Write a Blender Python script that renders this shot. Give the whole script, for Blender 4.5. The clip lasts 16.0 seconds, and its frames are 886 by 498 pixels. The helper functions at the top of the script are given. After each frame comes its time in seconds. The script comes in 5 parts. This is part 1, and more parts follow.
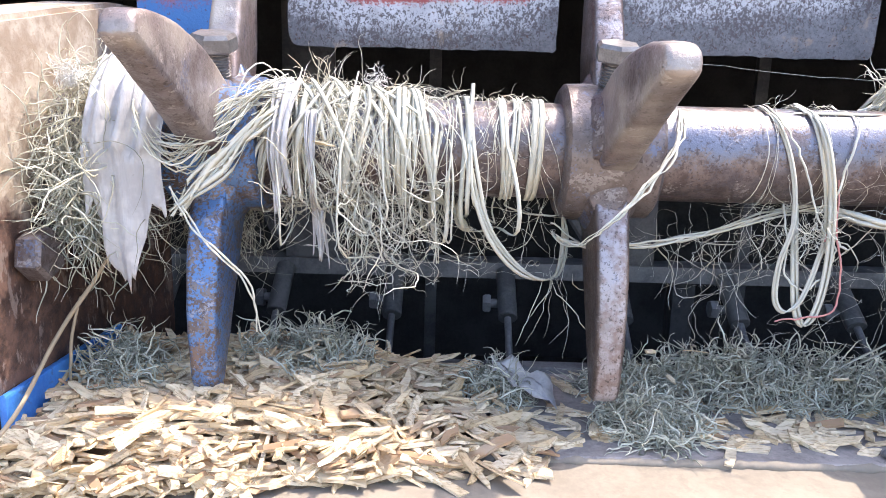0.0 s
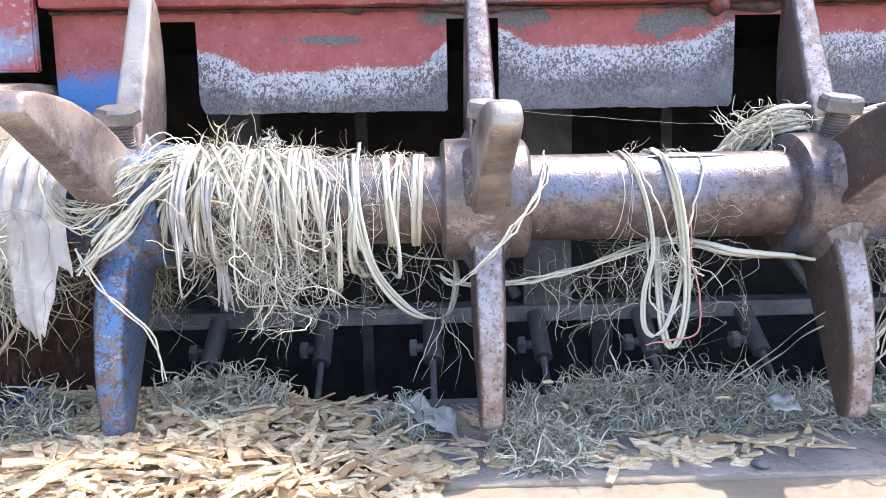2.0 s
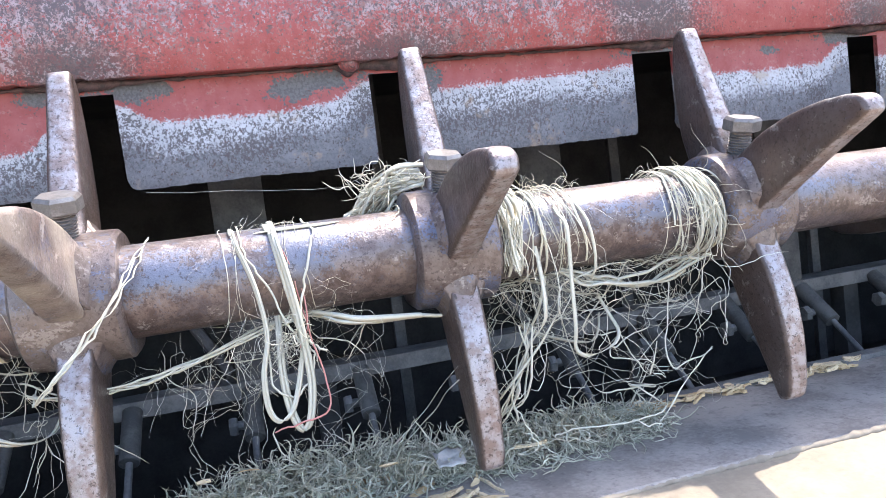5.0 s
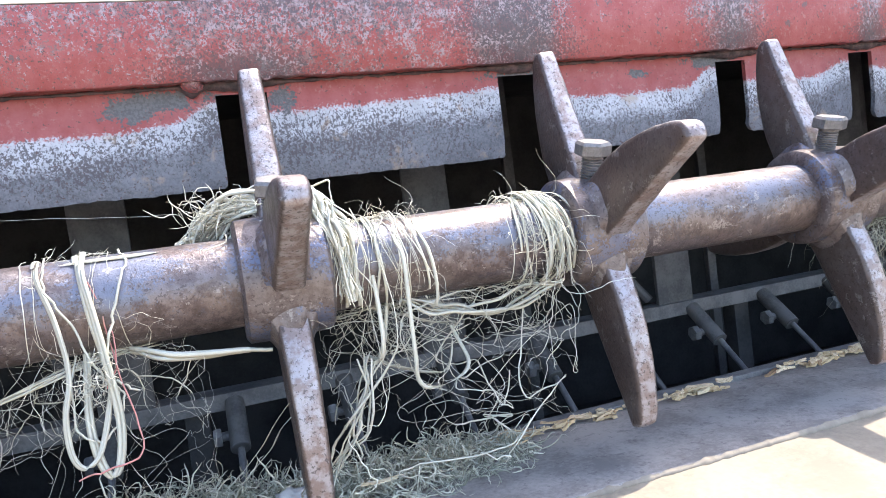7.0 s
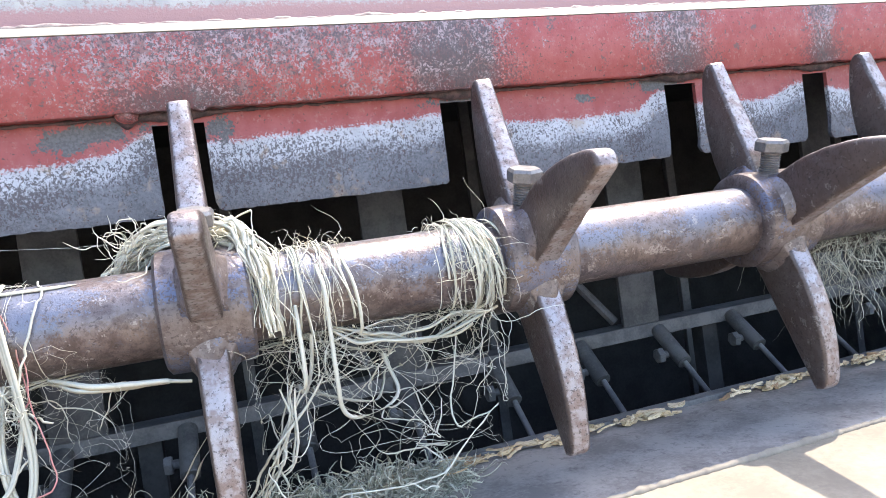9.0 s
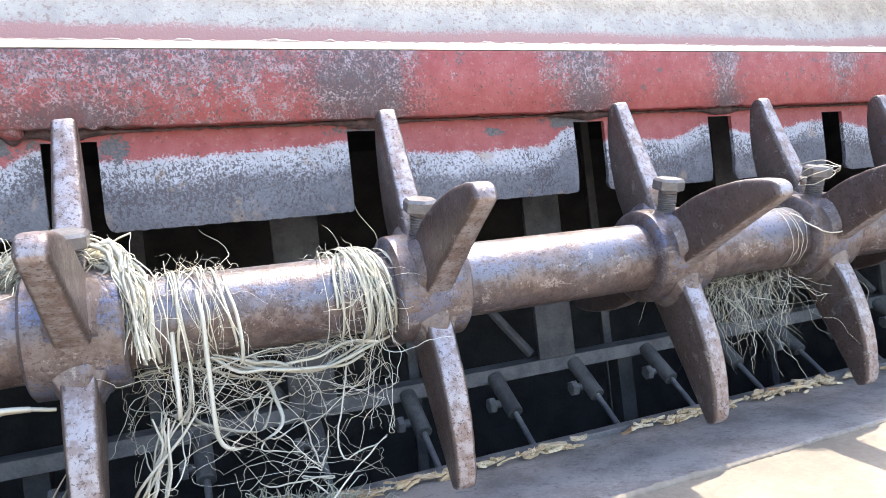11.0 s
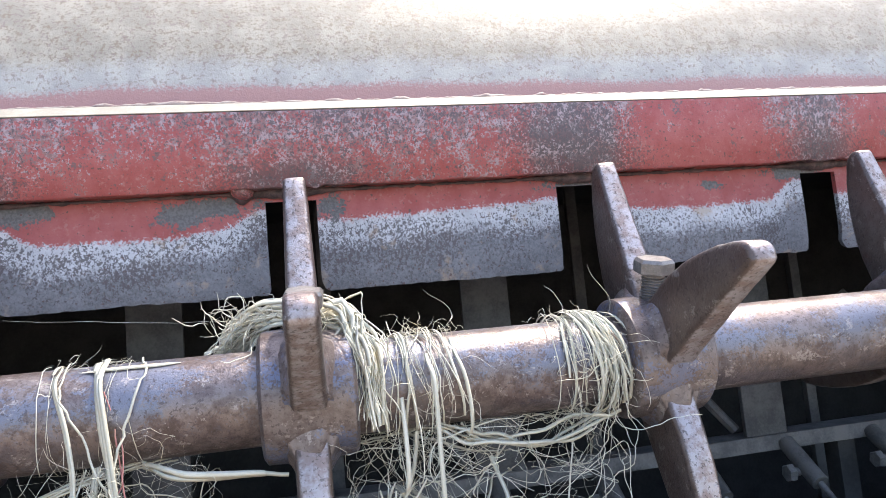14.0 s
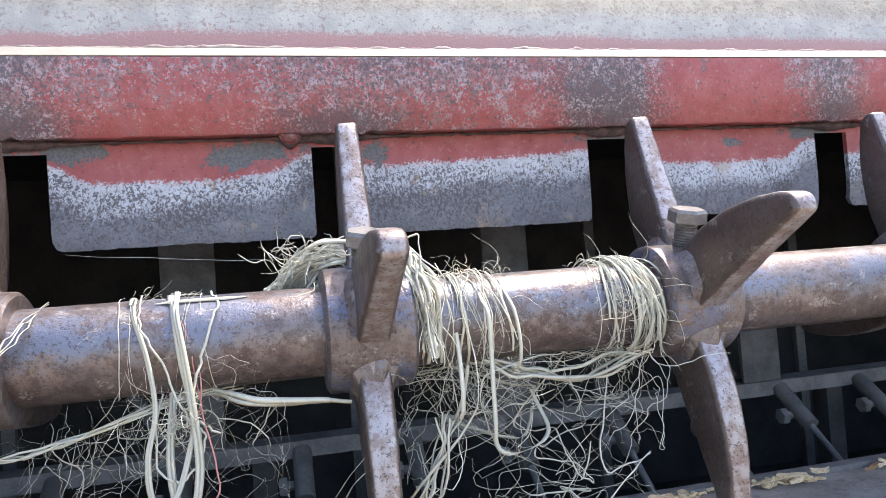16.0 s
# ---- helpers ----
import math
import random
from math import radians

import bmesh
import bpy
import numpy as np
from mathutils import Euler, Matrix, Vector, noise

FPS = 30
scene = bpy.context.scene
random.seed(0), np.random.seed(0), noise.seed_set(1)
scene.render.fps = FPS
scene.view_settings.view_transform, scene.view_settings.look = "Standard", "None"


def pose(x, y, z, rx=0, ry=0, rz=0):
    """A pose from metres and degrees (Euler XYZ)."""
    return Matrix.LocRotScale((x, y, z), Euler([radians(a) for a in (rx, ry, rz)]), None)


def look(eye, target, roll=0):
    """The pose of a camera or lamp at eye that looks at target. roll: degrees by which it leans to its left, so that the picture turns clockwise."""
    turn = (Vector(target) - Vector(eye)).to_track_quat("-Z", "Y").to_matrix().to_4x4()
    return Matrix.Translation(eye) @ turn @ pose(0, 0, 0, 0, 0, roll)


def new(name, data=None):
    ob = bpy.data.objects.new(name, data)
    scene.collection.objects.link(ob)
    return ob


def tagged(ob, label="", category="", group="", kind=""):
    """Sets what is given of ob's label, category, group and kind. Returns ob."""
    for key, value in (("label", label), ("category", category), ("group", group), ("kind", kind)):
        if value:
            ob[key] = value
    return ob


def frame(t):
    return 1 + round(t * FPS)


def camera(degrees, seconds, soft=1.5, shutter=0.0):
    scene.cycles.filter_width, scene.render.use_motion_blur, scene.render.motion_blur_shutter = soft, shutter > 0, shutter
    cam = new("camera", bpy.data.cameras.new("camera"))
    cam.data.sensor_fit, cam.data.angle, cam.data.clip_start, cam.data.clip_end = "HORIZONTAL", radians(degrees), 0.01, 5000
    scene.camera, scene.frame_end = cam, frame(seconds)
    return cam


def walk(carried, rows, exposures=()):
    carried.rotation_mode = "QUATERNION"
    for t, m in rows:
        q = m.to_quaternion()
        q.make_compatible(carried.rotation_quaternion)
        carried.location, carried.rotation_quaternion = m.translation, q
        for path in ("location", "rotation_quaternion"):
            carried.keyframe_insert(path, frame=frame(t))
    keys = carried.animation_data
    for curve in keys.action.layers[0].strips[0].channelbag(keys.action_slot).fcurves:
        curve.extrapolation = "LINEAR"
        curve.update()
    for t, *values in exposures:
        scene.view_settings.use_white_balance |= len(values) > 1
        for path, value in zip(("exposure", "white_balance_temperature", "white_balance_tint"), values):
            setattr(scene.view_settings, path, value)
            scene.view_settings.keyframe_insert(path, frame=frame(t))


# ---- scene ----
cam = camera(66.3, 16.0, 0.85)
PATH = [
    (0, (-0.026, 0.553, 1.245), (-0.037, 2.515, 0.858), 1.5),
    (0.5, (-0.023, 0.548, 1.245), (0.012, 2.519, 0.906), 2.1),
    (1, (-0.009, 0.528, 1.245), (0.021, 2.503, 0.928), 1.0),
    (1.5, (0.024, 0.51, 1.244), (0.07, 2.49, 0.968), 0.1),
    (2, (0.046, 0.505, 1.244), (0.101, 2.492, 1.016), -1.1),
    (2.5, (0.056, 0.509, 1.24), (0.147, 2.497, 1.044), -1.1),
    (3, (0.075, 0.505, 1.24), (0.223, 2.491, 1.054), -1.3),
    (3.5, (0.105, 0.508, 1.243), (0.311, 2.488, 1.054), -2.5),
    (4, (0.132, 0.509, 1.251), (0.451, 2.48, 1.124), -3.4),
    (4.5, (0.18, 0.5, 1.25), (0.592, 2.453, 1.127), -5.3),
    (5, (0.25, 0.512, 1.264), (0.745, 2.444, 1.111), -7.2),
    (5.2, (0.277, 0.508, 1.26), (0.779, 2.437, 1.099), -7.7),
    (7.3, (0.364, 0.503, 1.261), (0.998, 2.397, 1.152), -7.4),
    (7.5, (0.372, 0.501, 1.264), (1.0, 2.398, 1.166), -7.4),
    (8, (0.397, 0.491, 1.272), (0.99, 2.399, 1.195), -7.5),
    (8.5, (0.417, 0.495, 1.269), (1.043, 2.393, 1.206), -7.0),
    (9, (0.428, 0.481, 1.261), (1.039, 2.384, 1.19), -7.9),
    (9.5, (0.461, 0.468, 1.261), (1.144, 2.347, 1.203), -7.5),
    (9.7, (0.473, 0.461, 1.262), (1.178, 2.332, 1.203), -7.6),
    (12, (0.486, 0.472, 1.25), (1.219, 2.333, 1.282), -5.3),
    (12.5, (0.456, 0.494, 1.255), (1.057, 2.401, 1.268), -5.3),
    (13, (0.439, 0.508, 1.267), (0.925, 2.448, 1.308), -5.3),
    (13.5, (0.421, 0.522, 1.273), (0.843, 2.465, 1.482), -6.6),
    (14, (0.411, 0.532, 1.271), (0.815, 2.481, 1.467), -5.3),
    (14.5, (0.401, 0.529, 1.263), (0.876, 2.458, 1.486), -4.5),
    (15, (0.388, 0.522, 1.26), (0.887, 2.456, 1.368), -4.3),
    (15.5, (0.371, 0.518, 1.264), (0.878, 2.45, 1.35), -4.9),
    (16, (0.339, 0.517, 1.263), (0.805, 2.461, 1.327), -4.2),
]
EXPOSURES = [(0, 2.2, 6500, 15), (5, 2.4, 6500, 12), (9, 2.37, 6500, 10), (12.5, 2.32, 6650, 11), (14.5, 1.92, 6650, 11), (16, 2.02, 6650, 11)]
walk(cam, [(t, look(eye, target, roll)) for t, eye, target, roll in PATH], EXPOSURES)

# ---- light ----
SUN_TO = Vector((0.40, 0.185, 1.0)).normalized()
world = bpy.data.worlds.new("sky")
scene.world = world
world.use_nodes = True
sky = world.node_tree.nodes.new("ShaderNodeTexSky")
sky.sky_type = "NISHITA"
sky.sun_disc = False
sky.sun_elevation = math.asin(SUN_TO.z)
sky.sun_rotation = math.atan2(SUN_TO.x, SUN_TO.y)
sky.dust_density = 2.0
world.node_tree.links.new(sky.outputs[0], world.node_tree.nodes["Background"].inputs[0])
world.node_tree.nodes["Background"].inputs[1].default_value = 0.15
sun = new("sun", bpy.data.lights.new("sun", "SUN"))
sun.data.energy = 1.75
sun.data.angle = radians(0.5)
sun.data.color = (1.0, 0.92, 0.79)
sun.matrix_world = look((0.3, 1.0, 3.0), Vector((0.3, 1.0, 3.0)) - SUN_TO)

# ---- materials ----


class Nodes:
    """A small builder for node materials."""

    def __init__(self, name, rough=0.6, metal=0.0):
        self.mat = bpy.data.materials.new(name)
        self.mat.use_nodes = True
        self.tree = self.mat.node_tree
        self.bsdf = self.tree.nodes["Principled BSDF"]
        self.bsdf.inputs["Roughness"].default_value = rough
        self.bsdf.inputs["Metallic"].default_value = metal
        tex = self.tree.nodes.new("ShaderNodeTexCoord")
        self.coord, self.normal = tex.outputs["Object"], tex.outputs["Normal"]
        info = self.tree.nodes.new("ShaderNodeObjectInfo")
        self.random = info.outputs["Random"]
        self.island = self.tree.nodes.new("ShaderNodeNewGeometry").outputs["Random Per Island"]

    def set(self, socket, value):
        if isinstance(value, bpy.types.NodeSocket):
            self.tree.links.new(value, socket)
        elif isinstance(value, tuple) and len(value) == 3 and socket.type == "RGBA":
            socket.default_value = (*value, 1.0)
        else:
            socket.default_value = value

    def shifted(self, by=None):
        """Object coordinates, moved by a random amount for each object."""
        m = self.tree.nodes.new("ShaderNodeVectorMath")
        m.operation = "MULTIPLY_ADD"
        self.set(m.inputs[0], self.random if by is None else by)
        m.inputs[1].default_value = (7.3, 5.1, 9.7)
        self.set(m.inputs[2], self.coord)
        return m.outputs[0]

    def stretch(self, v, scale):
        m = self.tree.nodes.new("ShaderNodeVectorMath")
        m.operation = "MULTIPLY"
        self.set(m.inputs[0], v)
        m.inputs[1].default_value = scale
        return m.outputs[0]

    def noise(self, v, scale, detail=4.0, rough=0.55, distort=0.0):
        n = self.tree.nodes.new("ShaderNodeTexNoise")
        self.set(n.inputs["Vector"], v)
        n.inputs["Scale"].default_value = scale
        n.inputs["Detail"].default_value = detail
        n.inputs["Roughness"].default_value = rough
        n.inputs["Distortion"].default_value = distort
        return n.outputs["Fac"]

    def ramp(self, f, a, b, lo=0.0, hi=1.0):
        m = self.tree.nodes.new("ShaderNodeMapRange")
        m.interpolation_type = "SMOOTHSTEP"
        self.set(m.inputs["Value"], f)
        for k, v in (("From Min", a), ("From Max", b), ("To Min", lo), ("To Max", hi)):
            self.set(m.inputs[k], v)
        return m.outputs["Result"]

    def math(self, op, a, b=0.0, c=0.0):
        m = self.tree.nodes.new("ShaderNodeMath")
        m.operation = op
        for s, v in zip(m.inputs, (a, b, c)):
            self.set(s, v)
        return m.outputs[0]

    def mix(self, f, a, b):
        m = self.tree.nodes.new("ShaderNodeMix")
        m.data_type = "RGBA"
        self.set(m.inputs[0], f)
        self.set(m.inputs[6], a)
        self.set(m.inputs[7], b)
        return m.outputs[2]

    def axis(self, v, k):
        s = self.tree.nodes.new("ShaderNodeSeparateXYZ")
        self.set(s.inputs[0], v)
        return s.outputs[k]

    def along_x(self, v, stops, lo, hi):
        """A value that changes along x, from (x, value) stops, with values from lo to hi."""
        x0, x1 = stops[0][0], stops[-1][0]
        r = self.tree.nodes.new("ShaderNodeValToRGB")
        m = self.tree.nodes.new("ShaderNodeMapRange")
        self.set(m.inputs["Value"], self.axis(v, 0))
        m.inputs["From Min"].default_value, m.inputs["From Max"].default_value = x0, x1
        self.set(r.inputs[0], m.outputs["Result"])
        ramp = r.color_ramp
        ramp.interpolation = "EASE"
        for i, (x, value) in enumerate(stops):
            g = (value - lo) / (hi - lo)
            at = (x - x0) / (x1 - x0)
            e = ramp.elements[i] if i in (0,) else (ramp.elements[-1] if i == len(stops) - 1 else ramp.elements.new(at))
            e.position, e.color = at, (g, g, g, 1.0)
        return self.math("MULTIPLY_ADD", r.outputs[0], hi - lo, lo)

    def blot(self, v, x, z, rx, rz, rough):
        """A ragged patch round (x, z): one inside, zero outside. rough: a noise that frays its border."""
        dx = self.math("MULTIPLY", self.math("SUBTRACT", self.axis(v, 0), x), 1.0 / rx)
        dz = self.math("MULTIPLY", self.math("SUBTRACT", self.axis(v, 2), z), 1.0 / rz)
        d = self.math("SQRT", self.math("ADD", self.math("MULTIPLY", dx, dx), self.math("MULTIPLY", dz, dz)))
        return self.ramp(self.math("MULTIPLY_ADD", rough, 6.0, d), 4.04, 3.92)

    def finish(self, colour, height=None, bump=0.001, strength=0.6, rough=None, metal=None):
        self.set(self.bsdf.inputs["Base Color"], colour)
        if rough is not None:
            self.set(self.bsdf.inputs["Roughness"], rough)
        if metal is not None:
            self.set(self.bsdf.inputs["Metallic"], metal)
        if height is not None:
            b = self.tree.nodes.new("ShaderNodeBump")
            b.inputs["Strength"].default_value = strength
            b.inputs["Distance"].default_value = bump
            self.set(b.inputs["Height"], height)
            self.tree.links.new(b.outputs[0], self.bsdf.inputs["Normal"])
        return self.mat


def worn_steel(name, blue=0.3, dust=0.35, dark=1.0, paint=(0.12, 0.155, 0.26), worn=0.0, speckle=0.32, flake=26, bright=0.0, rust=0.5, metal=0.45, under=0.0):
    """Bare rusty steel with rests of blue paint, pale scratches, pits and dust. under: how far the lower half turns
    darker brown.
    """
    n = Nodes(name, 0.45, 0.5)
    v = n.shifted()
    big, mid, fine = n.noise(v, 14, 3), n.noise(v, 85, 5, 0.65), n.noise(v, 420, 3, 0.7)
    long = n.noise(n.stretch(v, (0.55, 1.0, 1.0)), 58, 6, 0.72, 0.4)
    d = lambda r, g, b: (r * dark, g * dark, b * dark)
    c = n.mix(n.ramp(mid, 0.36, 0.64), d(0.118, 0.090, 0.084), d(0.185, 0.158, 0.158))
    c = n.mix(n.math("MULTIPLY", n.ramp(n.math("MULTIPLY_ADD", mid, 0.4, n.math("MULTIPLY", big, 0.6)), 0.47, 0.60), rust), c, d(0.165, 0.098, 0.075))
    if worn:
        face = n.math("ABSOLUTE", n.axis(n.normal, 0))
        polish = n.math("MULTIPLY", n.ramp(n.math("MULTIPLY_ADD", fine, 0.5, n.math("MULTIPLY_ADD", mid, 0.4, face)), 1.05, 0.66), worn)
        c = n.mix(polish, n.mix(0.45, c, (0.085, 0.058, 0.048)), n.mix(n.ramp(mid, 0.40, 0.60), (0.40, 0.37, 0.385), (0.25, 0.19, 0.175)))
    flakes = n.math("MULTIPLY_ADD", fine, speckle, n.math("MULTIPLY", n.noise(n.stretch(v, (0.7, 1.0, 1.0)), flake, 6, 0.68), 1.0 - speckle))
    c = n.mix(n.math("MULTIPLY", n.ramp(flakes, 0.60 - 0.22 * blue, 0.63 - 0.22 * blue), min(0.9, 0.35 + blue)), c, paint)
    # darker brown towards the bottom, with a ragged border
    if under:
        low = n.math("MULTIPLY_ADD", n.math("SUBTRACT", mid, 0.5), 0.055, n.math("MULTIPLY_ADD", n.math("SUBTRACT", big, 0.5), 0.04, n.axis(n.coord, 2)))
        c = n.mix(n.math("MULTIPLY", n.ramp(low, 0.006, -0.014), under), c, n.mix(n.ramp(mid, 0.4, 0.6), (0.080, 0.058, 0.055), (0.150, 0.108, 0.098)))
    mottled = n.math("MULTIPLY_ADD", fine, 0.25, n.math("MULTIPLY", long, 0.75))
    c = n.mix(n.math("MULTIPLY", n.ramp(mottled, 0.565, 0.60), 0.6), c, d(0.37, 0.335, 0.315))
    c = n.mix(n.math("MULTIPLY", n.ramp(n.noise(v, 300, 3, 0.7), 0.575, 0.61), 0.65), c, d(0.055, 0.042, 0.04))
    c = n.mix(n.math("MULTIPLY", n.ramp(n.noise(v, 9, 3), 0.42, 0.65), dust), c, (0.47 + bright, 0.40 + bright, 0.325 + bright))
    height = n.math("MULTIPLY_ADD", fine, 0.6, mid)
    return n.finish(c, height, 0.0012, 0.6, n.ramp(mottled, 0.4, 0.65, 0.30, 0.50), metal)


def rusted_plate(name):
    """Thick plate: tan bare skin with clay, dark rust coming through in large ragged areas."""
    n = Nodes(name, 0.7, 0.1)
    v = n.coord
    fine, mid = n.noise(v, 260, 4, 0.7), n.noise(v, 48, 6, 0.7)
    rust = n.mix(n.ramp(mid, 0.40, 0.62), (0.060, 0.036, 0.030), (0.17, 0.095, 0.068))
    rust = n.mix(n.math("MULTIPLY", n.ramp(n.noise(n.stretch(v, (1.0, 1.0, 0.4)), 70, 5, 0.7), 0.56, 0.62), 0.6), rust, (0.33, 0.25, 0.21))
    tan = n.mix(n.ramp(n.noise(v, 30, 5, 0.65), 0.38, 0.62), (0.33, 0.255, 0.19), (0.53, 0.46, 0.38))
    tan = n.mix(n.math("MULTIPLY", n.ramp(fine, 0.54, 0.62), 0.5), tan, (0.30, 0.21, 0.15))
    area = n.math("ADD", n.math("MULTIPLY", n.noise(v, 16, 4, 0.65), 0.16), n.math("MULTIPLY_ADD", mid, 0.05, n.axis(v, 2)))
    c = n.mix(n.ramp(area, 1.255, 1.30), rust, tan)
    return n.finish(c, n.math("MULTIPLY_ADD", fine, 0.5, mid), 0.0016, 0.6, n.ramp(mid, 0.4, 0.6, 0.55, 0.75))


PAINT_EDGE = [(-0.34, 1.362), (-0.184, 1.371), (-0.11, 1.347), (-0.02, 1.352), (0.045, 1.352), (0.072, 1.374), (0.13, 1.389), (0.17, 1.370), (0.25, 1.370), (0.33, 1.375), (0.376, 1.395), (0.43, 1.379), (0.52, 1.381), (0.60, 1.384), (0.69, 1.388), (0.745, 1.373), (0.85, 1.369), (0.95, 1.371), (0.99, 1.394), (1.05, 1.374), (1.16, 1.371), (1.22, 1.390), (1.32, 1.372), (1.45, 1.388), (1.60, 1.370), (2.10, 1.375)]
LIP_BARE = [(-0.34, 0.30), (-0.10, 0.42), (0.03, 0.48), (0.10, 0.72), (0.17, 0.42), (0.26, 0.32), (0.36, 0.50), (0.46, 0.60), (0.55, 0.52), (0.62, 0.46), (0.69, 0.66), (0.735, 0.72), (0.775, 0.40), (0.80, 0.06), (0.91, 0.04), (0.95, 0.44), (1.01, 0.72), (1.05, 0.35), (1.09, 0.05), (1.19, 0.10), (1.24, 0.66), (1.29, 0.15), (1.42, 0.10), (1.48, 0.6), (1.55, 0.15), (2.10, 0.3)]


def red_paint(name, mode):
    """Red paint worn through to pale primer and dark pitted steel."""
    n = Nodes(name, 0.5, 0.0)
    v = n.coord
    z = n.axis(v, 2)
    fine, grit = n.noise(v, 340, 3, 0.7), n.noise(v, 620, 2, 0.7)
    mid, big = n.noise(v, 42, 5, 0.65), n.noise(v, 9.0, 3)
    red = n.mix(n.ramp(mid, 0.3, 0.7), (0.295, 0.058, 0.055), (0.355, 0.095, 0.092))
    red = n.mix(n.math("MULTIPLY", n.ramp(n.noise(v, 150, 4, 0.7), 0.55, 0.68), 0.45), red, (0.40, 0.20, 0.195))
    pale = n.mix(n.ramp(mid, 0.35, 0.65), (0.40, 0.405, 0.44), (0.52, 0.525, 0.57))
    steel = n.mix(n.ramp(fine, 0.38, 0.62), (0.115, 0.115, 0.130), (0.175, 0.176, 0.197))
    steel = n.mix(n.math("MULTIPLY", n.ramp(mid, 0.45, 0.65), 0.4), steel, (0.235, 0.235, 0.26))
    spots = n.math("MULTIPLY_ADD", grit, 0.3, n.math("MULTIPLY", n.noise(n.stretch(v, (1.0, 1.0, 0.75)), 270, 5, 0.78), 0.7))
    dirt = (0.075, 0.062, 0.068)
    if mode == "comb":
        line = n.math("MULTIPLY_ADD", mid, 0.010, n.math("MULTIPLY_ADD", fine, 0.022, n.along_x(v, PAINT_EDGE, 1.33, 1.40)))
        over = n.math("SUBTRACT", z, n.math("SUBTRACT", line, 0.016))
        # primer under the red, thinning downwards to bare steel
        bare = n.math("MULTIPLY_ADD", big, -0.035, n.math("MULTIPLY_ADD", fine, -0.060, n.math("MULTIPLY", over, -1.0)))
        base = n.mix(n.ramp(bare, -0.032, -0.012), pale, steel)
        reach = n.math("ADD", n.ramp(over, -0.075, -0.030, 0.085, 0.0), n.ramp(over, -0.012, 0.008, 0.0, 0.10))
        patchy = n.math("MULTIPLY_ADD", n.noise(v, 20, 3, 0.6), -0.22, n.math("ADD", reach, 0.618))
        base = n.mix(n.math("MULTIPLY", n.ramp(n.math("SUBTRACT", spots, patchy), 0.0, 0.018), 0.88), base, dirt)
        base = n.mix(n.math("MULTIPLY", n.ramp(n.noise(v, 24, 5, 0.7), 0.56, 0.68), 0.5), base, (0.42, 0.30, 0.20))
        c = n.mix(n.ramp(over, -0.0025, 0.0025), base, red)
        grey = n.mix(n.ramp(fine, 0.4, 0.6), (0.092, 0.088, 0.095), (0.14, 0.135, 0.143))
        rough = n.math("MULTIPLY_ADD", fine, 0.35, n.math("MULTIPLY", mid, 0.65))
        for x, zz, rx, rz in ((0.315, 1.397, 0.042, 0.012), (0.150, 1.402, 0.030, 0.010), (-0.050, 1.381, 0.036, 0.004), (0.440, 1.395, 0.016, 0.016), (0.705, 1.402, 0.040, 0.008), (0.985, 1.404, 0.04, 0.008), (0.875, 1.392, 0.012, 0.005), (0.075, 1.404, 0.03, 0.008)):
            c = n.mix(n.blot(v, x, zz, rx, rz, rough), c, grey)
        left = n.ramp(n.axis(v, 0), -0.232, -0.236)
        end = n.math("MULTIPLY", left, n.ramp(n.math("MULTIPLY_ADD", fine, 0.05, n.math("MULTIPLY_ADD", mid, 0.04, z)), 1.408, 1.380))
        c = n.mix(left, c, red)
        c = n.mix(end, c, (0.055, 0.20, 0.50))
    else:
        worn = n.along_x(v, LIP_BARE, 0.0, 1.0)
        lift = n.math("MULTIPLY_ADD", n.ramp(z, 1.425, 1.478), 0.22, n.math("ADD", worn, -0.11))
        val = n.math("MULTIPLY_ADD", n.math("SUBTRACT", fine, 0.5), 2.1, n.math("MULTIPLY_ADD", n.math("SUBTRACT", mid, 0.5), 1.2, lift))
        bare = n.ramp(val, 0.46, 0.62)
        base = n.mix(n.ramp(n.noise(v, 70, 5, 0.7), 0.42, 0.58), (0.195, 0.120, 0.120), (0.345, 0.285, 0.305))
        c = n.mix(n.math("MULTIPLY", bare, 0.88), red, base)
        need = n.math("MULTIPLY_ADD", lift, -0.19, 0.632)
        c = n.mix(n.math("MULTIPLY", n.ramp(n.math("SUBTRACT", spots, need), 0.0, 0.02), 0.85), c, dirt)
        c = n.mix(n.math("MULTIPLY", n.ramp(n.noise(v, 48, 4, 0.75), 0.63, 0.65), 0.8), c, (0.115, 0.085, 0.09))
        for x, zz, rx, rz in ((0.715, 1.424, 0.055, 0.022), (1.015, 1.426, 0.04, 0.020), (1.245, 1.424, 0.03, 0.018), (0.405, 1.420, 0.06, 0.016), (0.69, 1.452, 0.05, 0.018), (0.10, 1.424, 0.05, 0.018)):
            c = n.mix(n.math("MULTIPLY", n.blot(v, x, zz, rx, rz, fine), 0.7), c, dirt)
    c = n.mix(n.math("MULTIPLY", n.ramp(n.noise(v, 230, 2, 0.6), 0.655, 0.675), 0.85), c, (0.10, 0.055, 0.05))
    return n.finish(c, n.math("ADD", fine, mid), 0.0008, 0.6, n.ramp(fine, 0.3, 0.7, 0.42, 0.62))


def fibre(name, low, high, dry, rough=0.7):
    """Strands that differ from one to the next, with brown ends here and there."""
    n = Nodes(name, rough)
    c = n.mix(n.island, low, high)
    c = n.mix(n.math("MULTIPLY", n.ramp(n.noise(n.coord, 30, 3), 0.52, 0.70), 0.8), c, dry)
    c = n.mix(n.math("MULTIPLY", n.noise(n.coord, 600, 2), 0.25), c, (0.20, 0.19, 0.14))
    return n.finish(c, n.noise(n.coord, 900, 2), 0.0004, 0.4)


